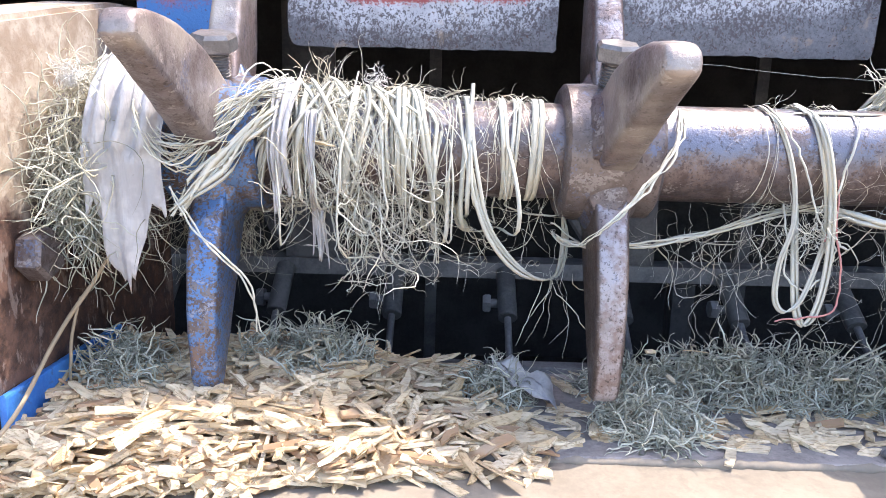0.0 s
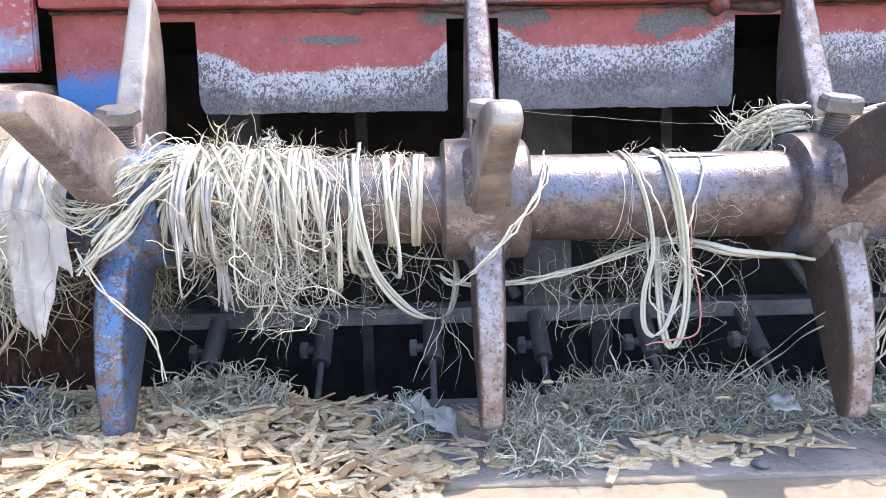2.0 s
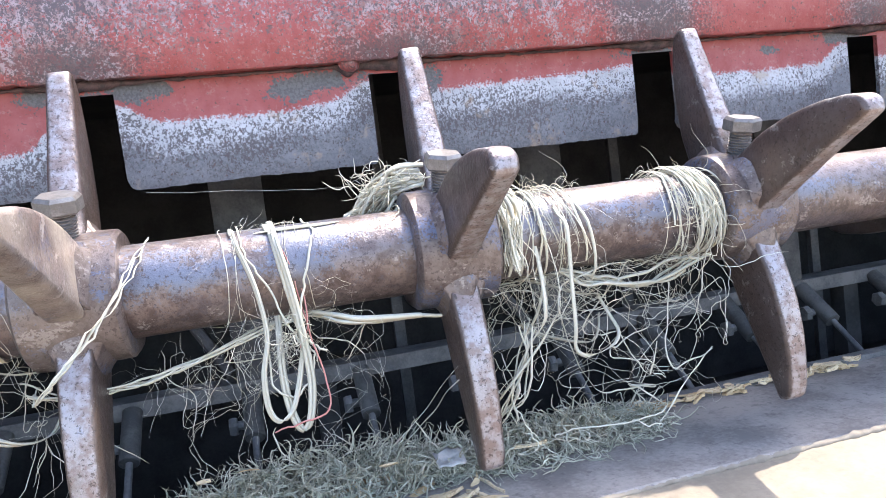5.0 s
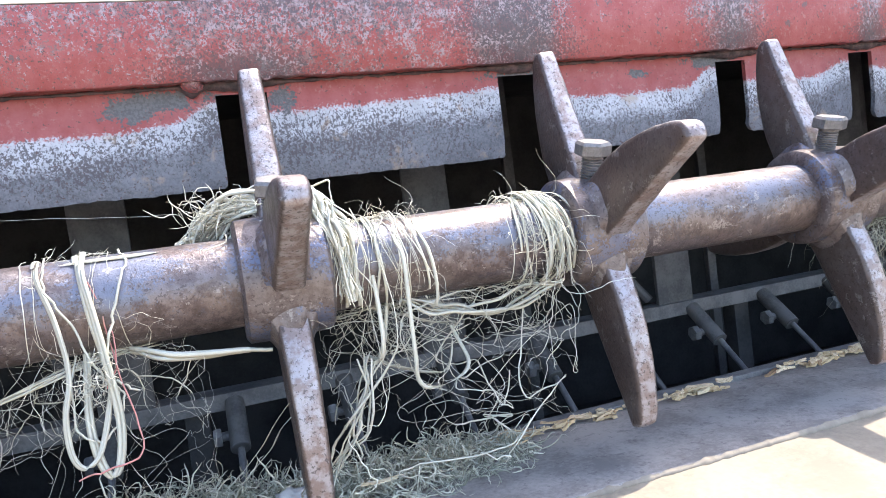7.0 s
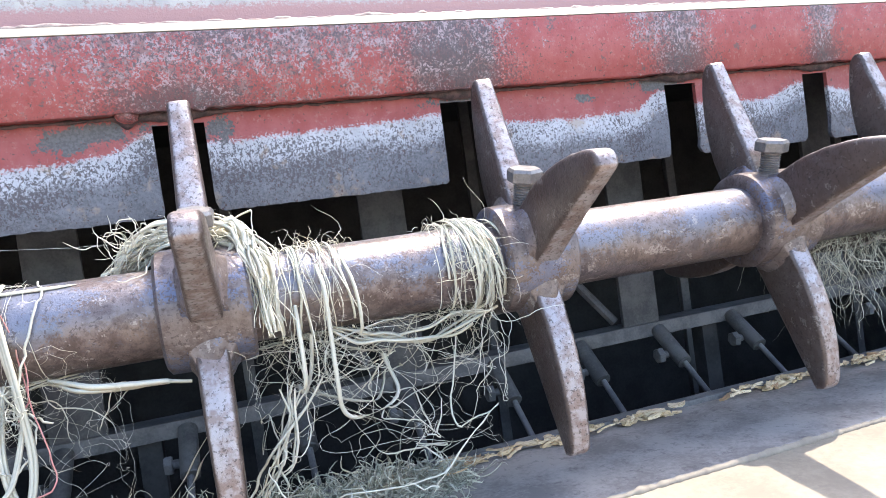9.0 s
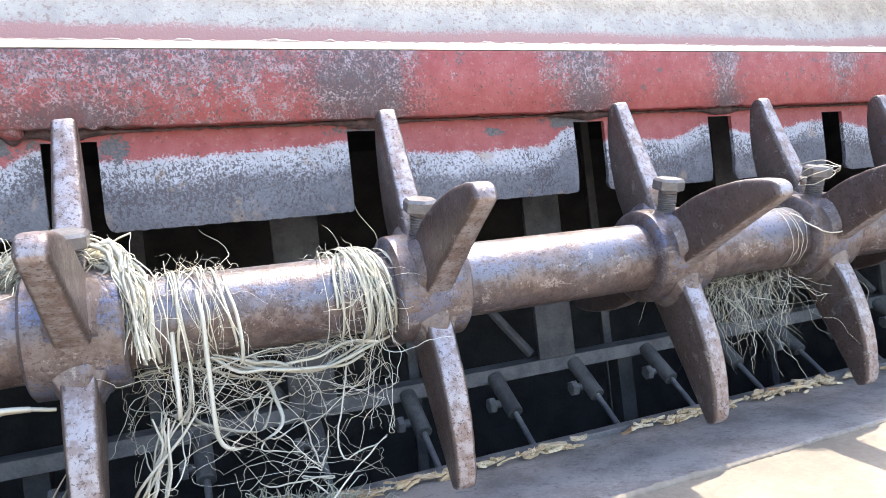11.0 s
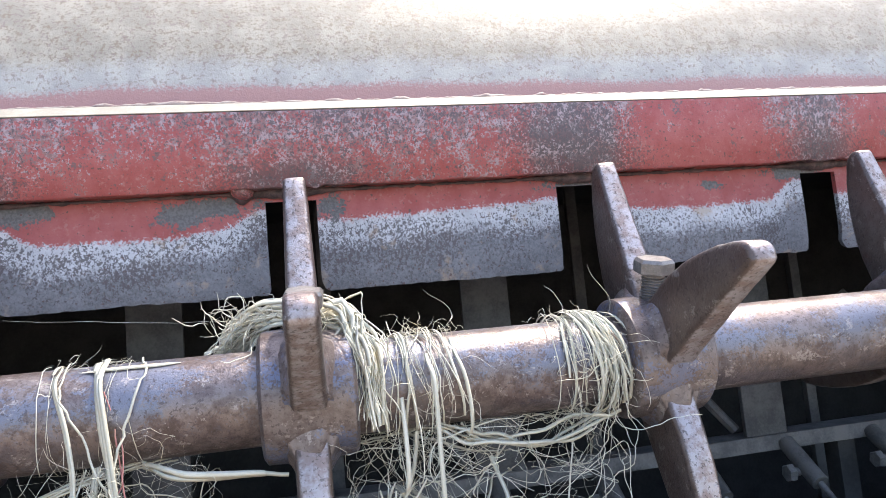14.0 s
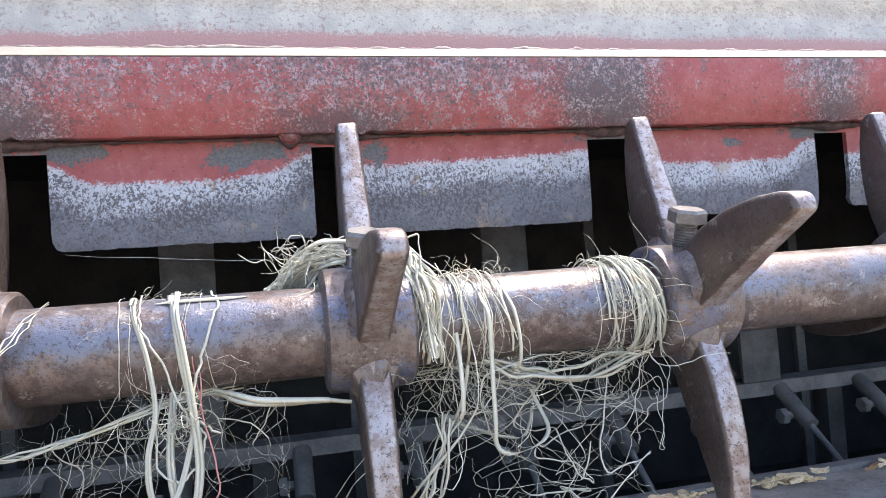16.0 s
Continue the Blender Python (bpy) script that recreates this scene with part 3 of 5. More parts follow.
def tooth_mesh(angle, length):
    """A tapered tooth, convex on its leading edge, standing out from the hub at an angle in the yz plane."""
    lead = [(0.036, 0.0275), (0.060, 0.0285), (0.085, 0.0285), (0.110, 0.0255), (0.135, 0.0195), (0.158, 0.0115), (0.176, 0.0030), (0.1885, -0.0045), (0.1945, -0.0100)]
    trail = [(0.1965, -0.0160), (0.1955, -0.0220), (0.1905, -0.0262), (0.160, -0.0265), (0.120, -0.0275), (0.080, -0.029), (0.036, -0.031)]
    k = length / 0.1965
    c, s = math.cos(angle), math.sin(angle)
    pts = [(r * k, v) for r, v in lead + trail]
    # a denser, rounded outline
    fine = []
    n = len(pts)
    for i in range(n - 1):
        p0, p1, p2, p3 = (Vector(pts[max(0, i - 1)]), Vector(pts[i]), Vector(pts[i + 1]), Vector(pts[min(n - 1, i + 2)]))
        for t in (0.0, 0.34, 0.67):
            fine.append(0.5 * (2 * p1 + (p2 - p0) * t + (2 * p0 - 5 * p1 + 4 * p2 - p3) * t * t + (3 * p1 - p0 - 3 * p2 + p3) * t ** 3))
    fine.append(Vector(pts[-1]))
    n = len(fine)
    inward = []
    for i in range(n):
        d = (fine[(i + 1) % n] - fine[i - 1]).normalized()
        inward.append(Vector((d.y, -d.x)))
    if (inward[n // 4] - Vector((0, 0))).dot(Vector((0.1, 0.0)) - fine[n // 4]) < 0:
        inward = [-q for q in inward]
    bm = bmesh.new()
    rings = []
    for side, inset in ((-1.0, 0.0052), (-0.93, 0.0022), (-0.80, 0.0007), (-0.60, 0.0), (0.0, -0.0004), (0.60, 0.0), (0.80, 0.0007), (0.93, 0.0022), (1.0, 0.0052)):
        ring = []
        for i, p in enumerate(fine):
            r, v = p + inward[i] * (inset + 0.0007 * noise.noise(Vector((p.x * 90, p.y * 90, side * 1.5 + angle))))
            half = 0.0138 - 0.0030 * min(1, max(0, (r - 0.05) / 0.14)) + 0.0006 * noise.noise(Vector((r * 50, v * 50, 3 + angle)))
            # v grows towards the clockwise side
            ring.append(bm.verts.new((side * half, r * c + v * s, r * s - v * c)))
        rings.append(ring)
    for a, b in zip(rings, rings[1:]):
        for i in range(n):
            bm.faces.new((a[i], a[(i + 1) % n], b[(i + 1) % n], b[i]))
    bm.faces.new(rings[0][::-1])
    bm.faces.new(rings[-1])
    bmesh.ops.recalc_face_normals(bm, faces=bm.faces)
    return bm


def fillet_mesh(angle):
    """The weld round a tooth's root."""
    bm = bmesh.new()
    c, s = math.cos(angle), math.sin(angle)
    rows = []
    n = 40
    for i in range(n):
        a = 2 * math.pi * i / n
        k = 1 + 0.16 * noise.noise(Vector((math.cos(a) * 3, math.sin(a) * 3, angle * 5)))
        row = []
        for r, w in ((0.049, 1.42), (0.0540, 1.22), (0.0570, 1.06), (0.0615, 0.92), (0.067, 0.66)):
            x, v = 0.0165 * w * k * (abs(math.cos(a)) ** 0.5) * math.copysign(1, math.cos(a)), 0.0275 * (0.55 + 0.45 * w) * k * (abs(math.sin(a)) ** 0.5) * math.copysign(1, math.sin(a)) + 0.002
            r = math.sqrt(max(1e-6, r * r - v * v))
            row.append(bm.verts.new((x, r * c + v * s, r * s - v * c)))
        rows.append(row)
    for a, b in zip(rows, rows[1:] + rows[:1]):
        for i in range(4):
            bm.faces.new((a[i], b[i], b[i + 1], a[i + 1]))
    bmesh.ops.recalc_face_normals(bm, faces=bm.faces)
    return bm


def hub(at, mats, name="hub", lift=0.0, front=155.0):
    H, L = 0.0535, 0.0375
    ob = part(name, lathe([(-L, R), (-L, H - 0.004), (-L + 0.003, H), (-0.02, H + 0.0008), (0.02, H), (L - 0.003, H - 0.0006), (L, H - 0.004), (L, R)], Matrix(), 48, 0.012, at * 9), mats[0], rotor, "", 40)
    ob.location = (at, 0, 0)
    for k, (angle, length) in enumerate(((69.6, 0.197), (front, 0.192), (246.5, 0.199), (336.0, 0.197))):
        part("tooth", tooth_mesh(radians(angle), length), mats[1 + k % 3], ob, "", 60)
        part("tooth_weld", fillet_mesh(radians(angle)), mats[0], ob, "", 80)
    up = (0.04, math.cos(radians(107)), math.sin(radians(107)))
    part("clamp_bolt", bolt_mesh((0.0, 0.050 * up[1], 0.050 * up[2]), up, (0.0112, 0.024 + lift), 0.031, 0.0135), BOLT, ob, "grey hexagon bolt", 30)
    return ob


# the first two hubs carry teeth with sun painted into their dusty colour
for i, x in enumerate(HUBS):
    if i == 0:
        hub(x, (BLUE_STEEL, SUNLIT_DUSTY_TOOTH, SUNLIT_DUSTY_TOOTH, BLUE_STEEL), front=152.5)
    else:
        hub(x, (STEEL, TOOTH, SUNLIT_DUSTY_TOOTH if i == 1 else TOOTH, TOOTH), lift=0.003 * (i > 2), front=(156.5, 155.0, 151.0, 157.5, 155.0, 155.0, 155.0)[i - 1])

# ---- rod rack in the pit ----
rack = thing("rod_rack", "dusty dark steel rack of spring rods inside the machine", "machine part", (0.0, 1.45, 0.72))
O = Vector((0.0, 1.45, 0.72))


def rack_part(name, bm, material, parent=rack, label=""):
    bmesh.ops.translate(bm, verts=bm.verts, vec=-O)
    return part(name, bm, material, parent, label, 40)


rack_part("cross_bar", extrude_profile([(1.445, 1.052), (1.445, 1.030), (1.452, 1.030), (1.452, 1.046), (1.490, 1.046), (1.490, 1.052)], -0.69, X1, 0.001), GREY)
for k in range(-3, 13):
    x = 0.054 + 0.148 * k
    s = rack_part("socket", rod_mesh((x, 1.447, 1.040), (x, 1.385, 0.993), 0.0125), DARK)
    rack_part("rod", rod_mesh((x, 1.387, 0.995), (x, 1.25, 0.885), 0.0045, 10), GREY, s)
    rack_part("nut", bolt_mesh((x - 0.011, 1.412, 1.005), (-1, 0, 0), (0.006, 0.010), 0.022, 0.010, False), GREY, s)
for x in (-0.21, 0.22, 0.655, 1.066, 1.48, 1.90):
    p = rack_part("post", box(x - 0.034, x + 0.034, 1.4525, 1.4605, 1.052, 1.50, 0.001), DARK)
    rack_part("brace", rod_mesh((x - 0.04, 1.47, 1.06), (x - 0.16, 1.56, 1.25), 0.008, 8), DARK, p)
for x in (-0.05, 0.44, 0.86, 1.27, 1.70):
    rack_part("stay", box(x - 0.009, x + 0.009, 1.60, 1.612, 0.72, 1.50, 0.001), DARK)
rack_part("base_rail", box(-0.69, X1, 1.44, 1.50, 0.72, 0.76, 0.002), DARK)
# posts in the pit's painted shade
for x in (-0.6, 0.3, 1.2, 2.0):
    rack_part("foot_post", box(x - 0.015, x + 0.015, 1.455, 1.485, 0.76, 1.03, 0.001), PIT_SHADE)

# ---- strands ----
rng = np.random.default_rng(7)


class Strands:
    """Collects many thin strands into one mesh."""

    def __init__(self):
        self.v, self.f, self.n = [], [], 0

    def add(self, pts, a, b=None, wide=None, sides=3, taper=0.6):
        """pts: the line; a, b: half width and half thickness; wide: the direction of the width."""
        pts = np.asarray(pts, float)
        b = a if b is None else b
        k = len(pts)
        if a < 0.0013:
            pts = pts + wander(k, 0.0008, max(4, (2 * k) // 3))
        t = np.gradient(pts, axis=0)
        t /= np.linalg.norm(t, axis=1)[:, None] + 1e-12
        w = np.tile(np.asarray(wide if wide is not None else rng.normal(size=3), float), (k, 1))
        w -= (w * t).sum(1)[:, None] * t
        w /= np.linalg.norm(w, axis=1)[:, None] + 1e-9
        n = np.cross(t, w)
        s = np.linspace(0, 1, k)
        if isinstance(sides, int) and sides == 4 and a > 0.0009:
            # a band is a sheaf of flat fibres side by side
            m = int(a / 0.0028) + 1
            for i in range(m):
                o = ((i + 0.5) / m * 2 - 1) * a * 0.9
                drift = wander(k, 0.10 * a, max(3, k // 6))[:, :2]
                cut = k - int(rng.integers(0, 1 + k // 6))
                q = pts + (o * (1 + 0.25 * np.sin(3 * s + i)) + drift[:, 0])[:, None] * w + (drift[:, 1] * 0.5 + b)[:, None] * n
                self.add(q[:cut], a / m * rng.uniform(0.8, 1.25), b * 0.45, wide, 4.0, taper)
            return
        sides = int(sides)
        size = (1 - taper * np.abs(2 * s - 1) ** 3)[:, None]
        ring = []
        for i in range(sides):
            q = 2 * math.pi * i / sides
            ring.append(pts + size * (a * math.cos(q) * w + b * math.sin(q) * n))
        self.v.append(np.stack(ring, 1).reshape(-1, 3))
        i = np.arange(k - 1)[:, None] * sides
        j = np.arange(sides)[None, :]
        j2 = (j + 1) % sides
        self.f.append((self.n + np.stack([i + j, i + j2, i + sides + j2, i + sides + j], -1)).reshape(-1, 4))
        self.n += k * sides

    def build(self, name, material, parent=None, label="", origin=(0, 0, 0)):
        v, f = np.concatenate(self.v) - np.asarray(origin, float), np.concatenate(self.f)
        me = bpy.data.meshes.new(name)
        me.vertices.add(len(v))
        me.vertices.foreach_set("co", v.ravel())
        me.loops.add(f.size)
        me.loops.foreach_set("vertex_index", f.ravel())
        me.polygons.add(len(f))
        me.polygons.foreach_set("loop_start", np.arange(0, f.size, 4))
        me.polygons.foreach_set("use_smooth", np.ones(len(f), bool))
        me.update(calc_edges=True)
        me.materials.append(material)
        ob = new(name, me)
        ob.parent = parent
        if label:
            ob["label"] = label
        return ob


def wander(n, amount, steps=6):
    """Smooth random drift over n points in three axes."""
    keys = rng.normal(size=(steps, 3)) * amount
    s = np.linspace(0, steps - 1, n)
    i = np.minimum(s.astype(int), steps - 2)
    f = (s - i)[:, None]
    f = f * f * (3 - 2 * f)
    return keys[i] * (1 - f) + keys[i + 1] * f


def spline(points, n=30):
    """A smooth line through the points."""
    p = np.asarray(points, float)
    p = np.vstack([2 * p[0] - p[1], p, 2 * p[-1] - p[-2]])
    out = []
    m = len(p) - 3
    for s in np.linspace(0, m - 1e-6, n):
        i = int(s)
        t = s - i
        a, b, c, d = p[i:i + 4]
        out.append(0.5 * (2 * b + (c - a) * t + (2 * a - 5 * b + 4 * c - d) * t * t + (3 * b - a - 3 * c + d) * t ** 3))
    return np.array(out)


def on_shaft(x, deg, lift=0.0):
    """A point on the shaft: 0 degrees is behind, 90 on top, 180 in front."""
    a = np.radians(deg)
    return np.array([x + 0 * a, AX + (R + lift) * np.cos(a), AZ + (R + lift) * np.sin(a)]).T


def wrap(st, x, a0, a1, slope=0.0, half=0.001, thick=None, lift=0.001, wob=0.0015, n=None):
    """A strand wound round the shaft from angle a0 to a1."""
    n = n or max(8, int(abs(a1 - a0) / 12))
    a = np.linspace(a0, a1, n)
    p = on_shaft(x + slope * np.linspace(0, 1, n), a, lift)
    half *= 0.6 if half < 0.0012 else 1.0
    w = wander(n, wob, max(3, n // 5))
    w[:, 1:] *= 0.25
    st.add(p + w, half, thick or half * 0.5, (1, 0, 0), 4, 0.2)


def hang(st, start, aim, length, droop=1.0, curl=0.5, half=0.0008, thick=None, n=None, floor=0.993):
    """A loose end that leaves start along aim, falls and curls."""
    n = n or max(9, int(length / 0.006))
    half *= 0.55
    d = np.asarray(aim, float)
    d = d / (np.linalg.norm(d) + 1e-9)
    p = [np.asarray(start, float)]
    turn = wander(n, curl, max(3, n // 4)) * min(1.0, 14.0 / n + 0.35)
    for i in range(n - 1):
        d = d + np.array([0, 0, -droop / n * 3]) + turn[i] * 0.45
        d /= np.linalg.norm(d) + 1e-9
        q = p[-1] + d * length / n
        if q[2] < floor:
            q[2] = floor + 0.0015
            d[2] = abs(d[2]) * 0.3
        # keep outside the shaft
        r = math.hypot(q[1] - AX, q[2] - AZ)
        if r < R + 0.001:
            q[1:] = np.array([AX, AZ]) + (q[1:] - np.array([AX, AZ])) * (R + 0.0015) / (r + 1e-9)
        p.append(q)
    p = np.array(p) + wander(n, min(0.0016, 0.02 * length), max(4, n // 2))
    st.add(p, half, thick, None, 3 if thick is None else 4, 0.75)


def sling(st, xa, xb, aa, ab, low, y_low=None, half=0.001, thick=None, jit=0.003, n=26):
    """A slack loop from the shaft at (xa, aa) down to the height low and back to (xb, ab)."""
    p, q = on_shaft(xa, aa, 0.001), on_shaft(xb, ab, 0.001)
    y = (p[1] + q[1]) / 2 if y_low is None else y_low
    mid = np.array([(xa + xb) / 2, y, low])
    rad = min(abs(xb - xa) / 2 + 0.004, 0.022, (p[2] - low) * 0.5)
    k1 = np.array([xa, p[1] * 0.4 + y * 0.6, low + rad * 1.3])
    k2 = np.array([xb, q[1] * 0.4 + y * 0.6, low + rad * 1.3])
    m1 = np.array([xa * 0.84 + xb * 0.16, y, low + rad * 0.3])
    m2 = np.array([xb * 0.84 + xa * 0.16, y, low + rad * 0.3])
    via = [p, on_shaft(xa, 178, 0.005)] if aa < 170 else [p]
    if aa < 170:
        k1[1] = AX - R - 0.008
    st.add(spline(via + [k1, m1, mid, m2, k2, q], n) + wander(n, jit, 5), half, thick, (1, 0, 0.2), 4, 0.1)


def fuzz(st, x0, x1, count, a0, a1, length, half=0.0004, out=0.6, curl=1.2, droop=0.3):
    """Short frayed ends that stand off the shaft."""
    for _ in range(count):
        deg = rng.uniform(a0, a1)
        x = rng.uniform(x0, x1)
        p = on_shaft(x, deg, 0.003)
        a = math.radians(deg)
        aim = np.array([rng.normal() * 0.7, math.cos(a) * out - math.sin(a) * rng.choice([-1, 1]), math.sin(a) * out + math.cos(a) * rng.choice([-1, 1]) * 0.5])
        hang(st, p, aim, rng.uniform(*length), droop, curl, half)


def tangle(st, lo, hi, count, half, points=(4, 7), jump=0.05, sink=0.01):
    """Strands that stray from the shaft's underside through a space between lo and hi, crossing one another."""
    lo, hi = np.array(lo), np.array(hi)
    for _ in range(count):
        x = rng.uniform(lo[0], hi[0])
        p = [on_shaft(x, rng.uniform(225, 300), 0.002)]
        depth = lo[2] + (hi[2] - lo[2]) * rng.random() ** 0.7
        for k in range(rng.integers(*points)):
            q = p[-1] + rng.normal(size=3) * np.array([jump, jump * 0.35, jump * 0.6]) - np.array([0, 0, sink + 0.3 * max(0, p[-1][2] - depth)])
            q = np.clip(q, lo, hi)
            if math.hypot(q[1] - AX, q[2] - AZ) < R + 0.004:
                q[2] = AZ - R - 0.006
            p.append(q)
        n = 9 * len(p)
        h = rng.choice(half) * (0.5 if rng.random() < 0.92 else 0.9)
        st.add(spline(p, n) + wander(n, 0.0018, max(4, n // 3)), h, h * (1 if h < 0.0005 else 0.25), None, 3 if h < 0.0008 else 4, 0.4)


def bundle(name, label, at):
    return thing(name, label, "twine", at)


# dense wrap beside the first hub
C = (-0.10, AX, AZ - R)
ob = bundle("twine_wrap", "thick pale green twine wound round the shaft, frayed ends hanging", C)
st = Strands()
for i in range(170):
    x = rng.triangular(-0.168, -0.125, -0.045)
    a0 = rng.uniform(-20, 110)
    wrap(st, x, a0, a0 + rng.uniform(60, 200), rng.normal() * 0.036, rng.choice([0.0003, 0.0004, 0.0006, 0.0008, 0.0016]), None, rng.uniform(0.001, 0.012), 0.010)
for i in range(16):
    x = rng.uniform(-0.16, -0.05)
    wrap(st, x, rng.uniform(20, 60), rng.uniform(190, 290), rng.normal() * 0.016, rng.uniform(0.0018, 0.0042), 0.0005, 0.008 * rng.random() + 0.002, 0.003)
for i in range(170):
    hang(st, on_shaft(rng.triangular(-0.168, -0.11, -0.045), rng.uniform(95, 215), rng.uniform(0.006, 0.014)), (rng.normal() * 0.9, -0.4 + rng.normal() * 0.3, -0.4 + rng.normal() * 0.6), rng.uniform(0.02, 0.06), 0.5, 1.8, rng.choice([0.0003, 0.0005]))
st.build("winding", TWINE, ob, "", C)["kind"] = "stuff"
st = Strands()
tangle(st, (-0.11, AX - 0.055, 1.10), (-0.035, AX + 0.02, 1.19), 34, [0.0003, 0.0005, 0.0009], (3, 6), 0.03)
for i in range(150):
    x = rng.triangular(-0.165, -0.09, -0.03)
    deg = rng.uniform(185, 290)
    p = on_shaft(x, deg, 0.004)
    hang(st, p, (rng.normal() * 0.35, rng.normal() * 0.3 - 0.15, -1), rng.uniform(0.03, 0.14) * max(0.25, 1.25 - 10 * abs(x + 0.065)), 0.7, rng.choice([0.5, 1.3, 2.0]), rng.choice([0.0004, 0.0007, 0.0012]))
for i in range(22):
    x = rng.uniform(-0.16, -0.04)
    sling(st, x, x + rng.normal() * 0.02, rng.uniform(60, 130), rng.uniform(250, 330), rng.uniform(1.12 if x > -0.1 else 1.155, 1.175), None, rng.choice([0.0004, 0.0008]), None, 0.009)
for i in range(26):
    hang(st, (rng.normal() * 0.012 - 0.075, AX - 0.03 + rng.normal() * 0.012, 1.135 + rng.normal() * 0.015), (rng.normal(), rng.normal() * 0.6, -0.9), rng.uniform(0.03, 0.07), 0.4, 1.1, 0.0004)
st.build("fringe", TWINE, ob, "", C)["kind"] = "stuff"
st = Strands()
fuzz(st, -0.165, -0.045, 260, 50, 200, (0.01, 0.04), 0.0005, 0.6, 1.8)
for i in range(16):
    hang(st, on_shaft(-0.130 + rng.normal() * 0.007, 100, 0.006), (rng.normal() * 0.35 + 0.15, -0.2, 1), rng.uniform(0.02, 0.045), 0.0, 0.35, 0.0006)
st.build("frayed_tuft", STRAW, ob, "", C)["kind"] = "stuff"

# looser wrap up to the second hub
C = (0.0, AX, AZ - R)
ob = bundle("twine_wrap", "loose pale twine loops and one flat band on the shaft", C)
st = Strands()
wrap(st, 0.0440, 20, 300, -0.004, 0.0046, 0.0008, 0.0015, 0.0006)
wrap(st, 0.0140, 40, 290, 0.004, 0.0030, 0.0008, 0.0018, 0.0008)
wrap(st, -0.018, 20, 240, 0.010, 0.0026, 0.0008, 0.0025, 0.0008)
wrap(st, 0.026, 30, 290, -0.004, 0.0028, 0.0008, 0.0018, 0.0012)
for i in range(30):
    x = rng.uniform(-0.05, 0.04)
    a0 = rng.uniform(10, 110)
    wrap(st, x, a0, a0 + rng.uniform(80, 220), rng.normal() * 0.024, rng.choice([0.0003, 0.0005, 0.0009]), None, rng.uniform(0.001, 0.006), 0.005)
for i in range(40):
    hang(st, on_shaft(rng.uniform(-0.05, 0.035), rng.uniform(100, 215), 0.004), (rng.normal() * 0.9, -0.4, -0.4 + rng.normal() * 0.6), rng.uniform(0.02, 0.06), 0.5, 1.6, rng.choice([0.0003, 0.0005]))
st.build("winding", TWINE, ob, "", C)["kind"] = "stuff"
st = Strands()
for k in range(3):
    st.add(spline([on_shaft(-0.022 + 0.004 * k, 120, 0.003), on_shaft(-0.012 + 0.002 * k, 190, 0.010), (0.006, AX - 0.045, 1.152 + 0.004 * k), (0.036, AX - 0.03, 1.118 + 0.003 * k), (0.065, AX - 0.01, 1.116), (0.076, AX + 0.02, 1.15), (0.07, AX + 0.03, 1.18)], 34) + wander(34, 0.0015), 0.0014, 0.0006, (1, 0, 0.3), 4, 0.1)
for i in range(11):
    x = rng.uniform(-0.045, 0.035)
    sling(st, x, x + rng.normal() * 0.025, rng.uniform(60, 120), rng.uniform(260, 330), rng.uniform(1.13, 1.172), None, rng.choice([0.0004, 0.0008, 0.0016]), 0.0004, 0.007)
tangle(st, (-0.04, AX - 0.045, 1.12), (0.075, AX + 0.03, 1.185), 12, [0.0003, 0.0006, 0.0012], (3, 5), 0.03)
for i in range(24):
    x = rng.uniform(-0.045, 0.07)
    hang(st, on_shaft(x, rng.uniform(200, 300), 0.003), (rng.normal() * 0.4, rng.normal() * 0.3, -1), rng.uniform(0.02, 0.10), 0.7, rng.choice([0.5, 1.5]), rng.choice([0.00025, 0.0005]))
for i in range(9):
    hang(st, (0.062 + rng.normal() * 0.006, AX - 0.012, 1.12), (rng.normal() * 0.25, -0.05, -1), rng.uniform(0.05, 0.10), 0.7, 0.5, rng.choice([0.0004, 0.0009]))
st.build("hanging_tangle", TWINE, ob, "", C)["kind"] = "stuff"
st = Strands()
fuzz(st, -0.05, 0.04, 46, 70, 170, (0.008, 0.03), 0.0004)
st.build("fray", STRAW, ob, "", C)["kind"] = "stuff"

# the band slung across the second hub
H2 = HUBS[1]
C = (H2, AX, AZ - 0.06)
ob = bundle("twine_band", "pale flat twine slung across a hub and under the shaft", C)
st = Strands()
for k in range(3):
    o = 0.0013 * k
    st.add(spline([on_shaft(H2 + 0.056, 80, 0.002), on_shaft(H2 + 0.050 + o, 140, 0.004), (H2 + 0.040 + o, AX - 0.056, AZ + 0.006), (H2 + 0.018 + o, AX - 0.0665, AZ - 0.022), (H2 - 0.004 + o, AX - 0.070, AZ - 0.045), (H2 - 0.026, AX - 0.060, AZ - 0.064 - o), (H2 - 0.034 - o, AX - 0.03, AZ - 0.068), (H2 - 0.050, AX + 0.01, AZ - 0.058)], 40), 0.0012, 0.0007, (1, 0, 0.6), 4, 0.1)
for k in range(5):
    o = rng.normal() * 0.003
    st.add(spline([(H2 - 0.040, AX - 0.035 + o, AZ - 0.064 + o), (H2 - 0.01, AX - 0.02, AZ - 0.076 + o), (H2 + 0.035, AX - 0.02 + o, AZ - 0.072), (H2 + 0.09, AX - 0.015, AZ - 0.062 + o), (H2 + 0.15, AX - 0.005, AZ - 0.045), on_shaft(H2 + 0.20, 285, 0.002)], 36) + wander(36, 0.002), 0.0009, 0.0006, (0, 0.3, 1), 4, 0.2)
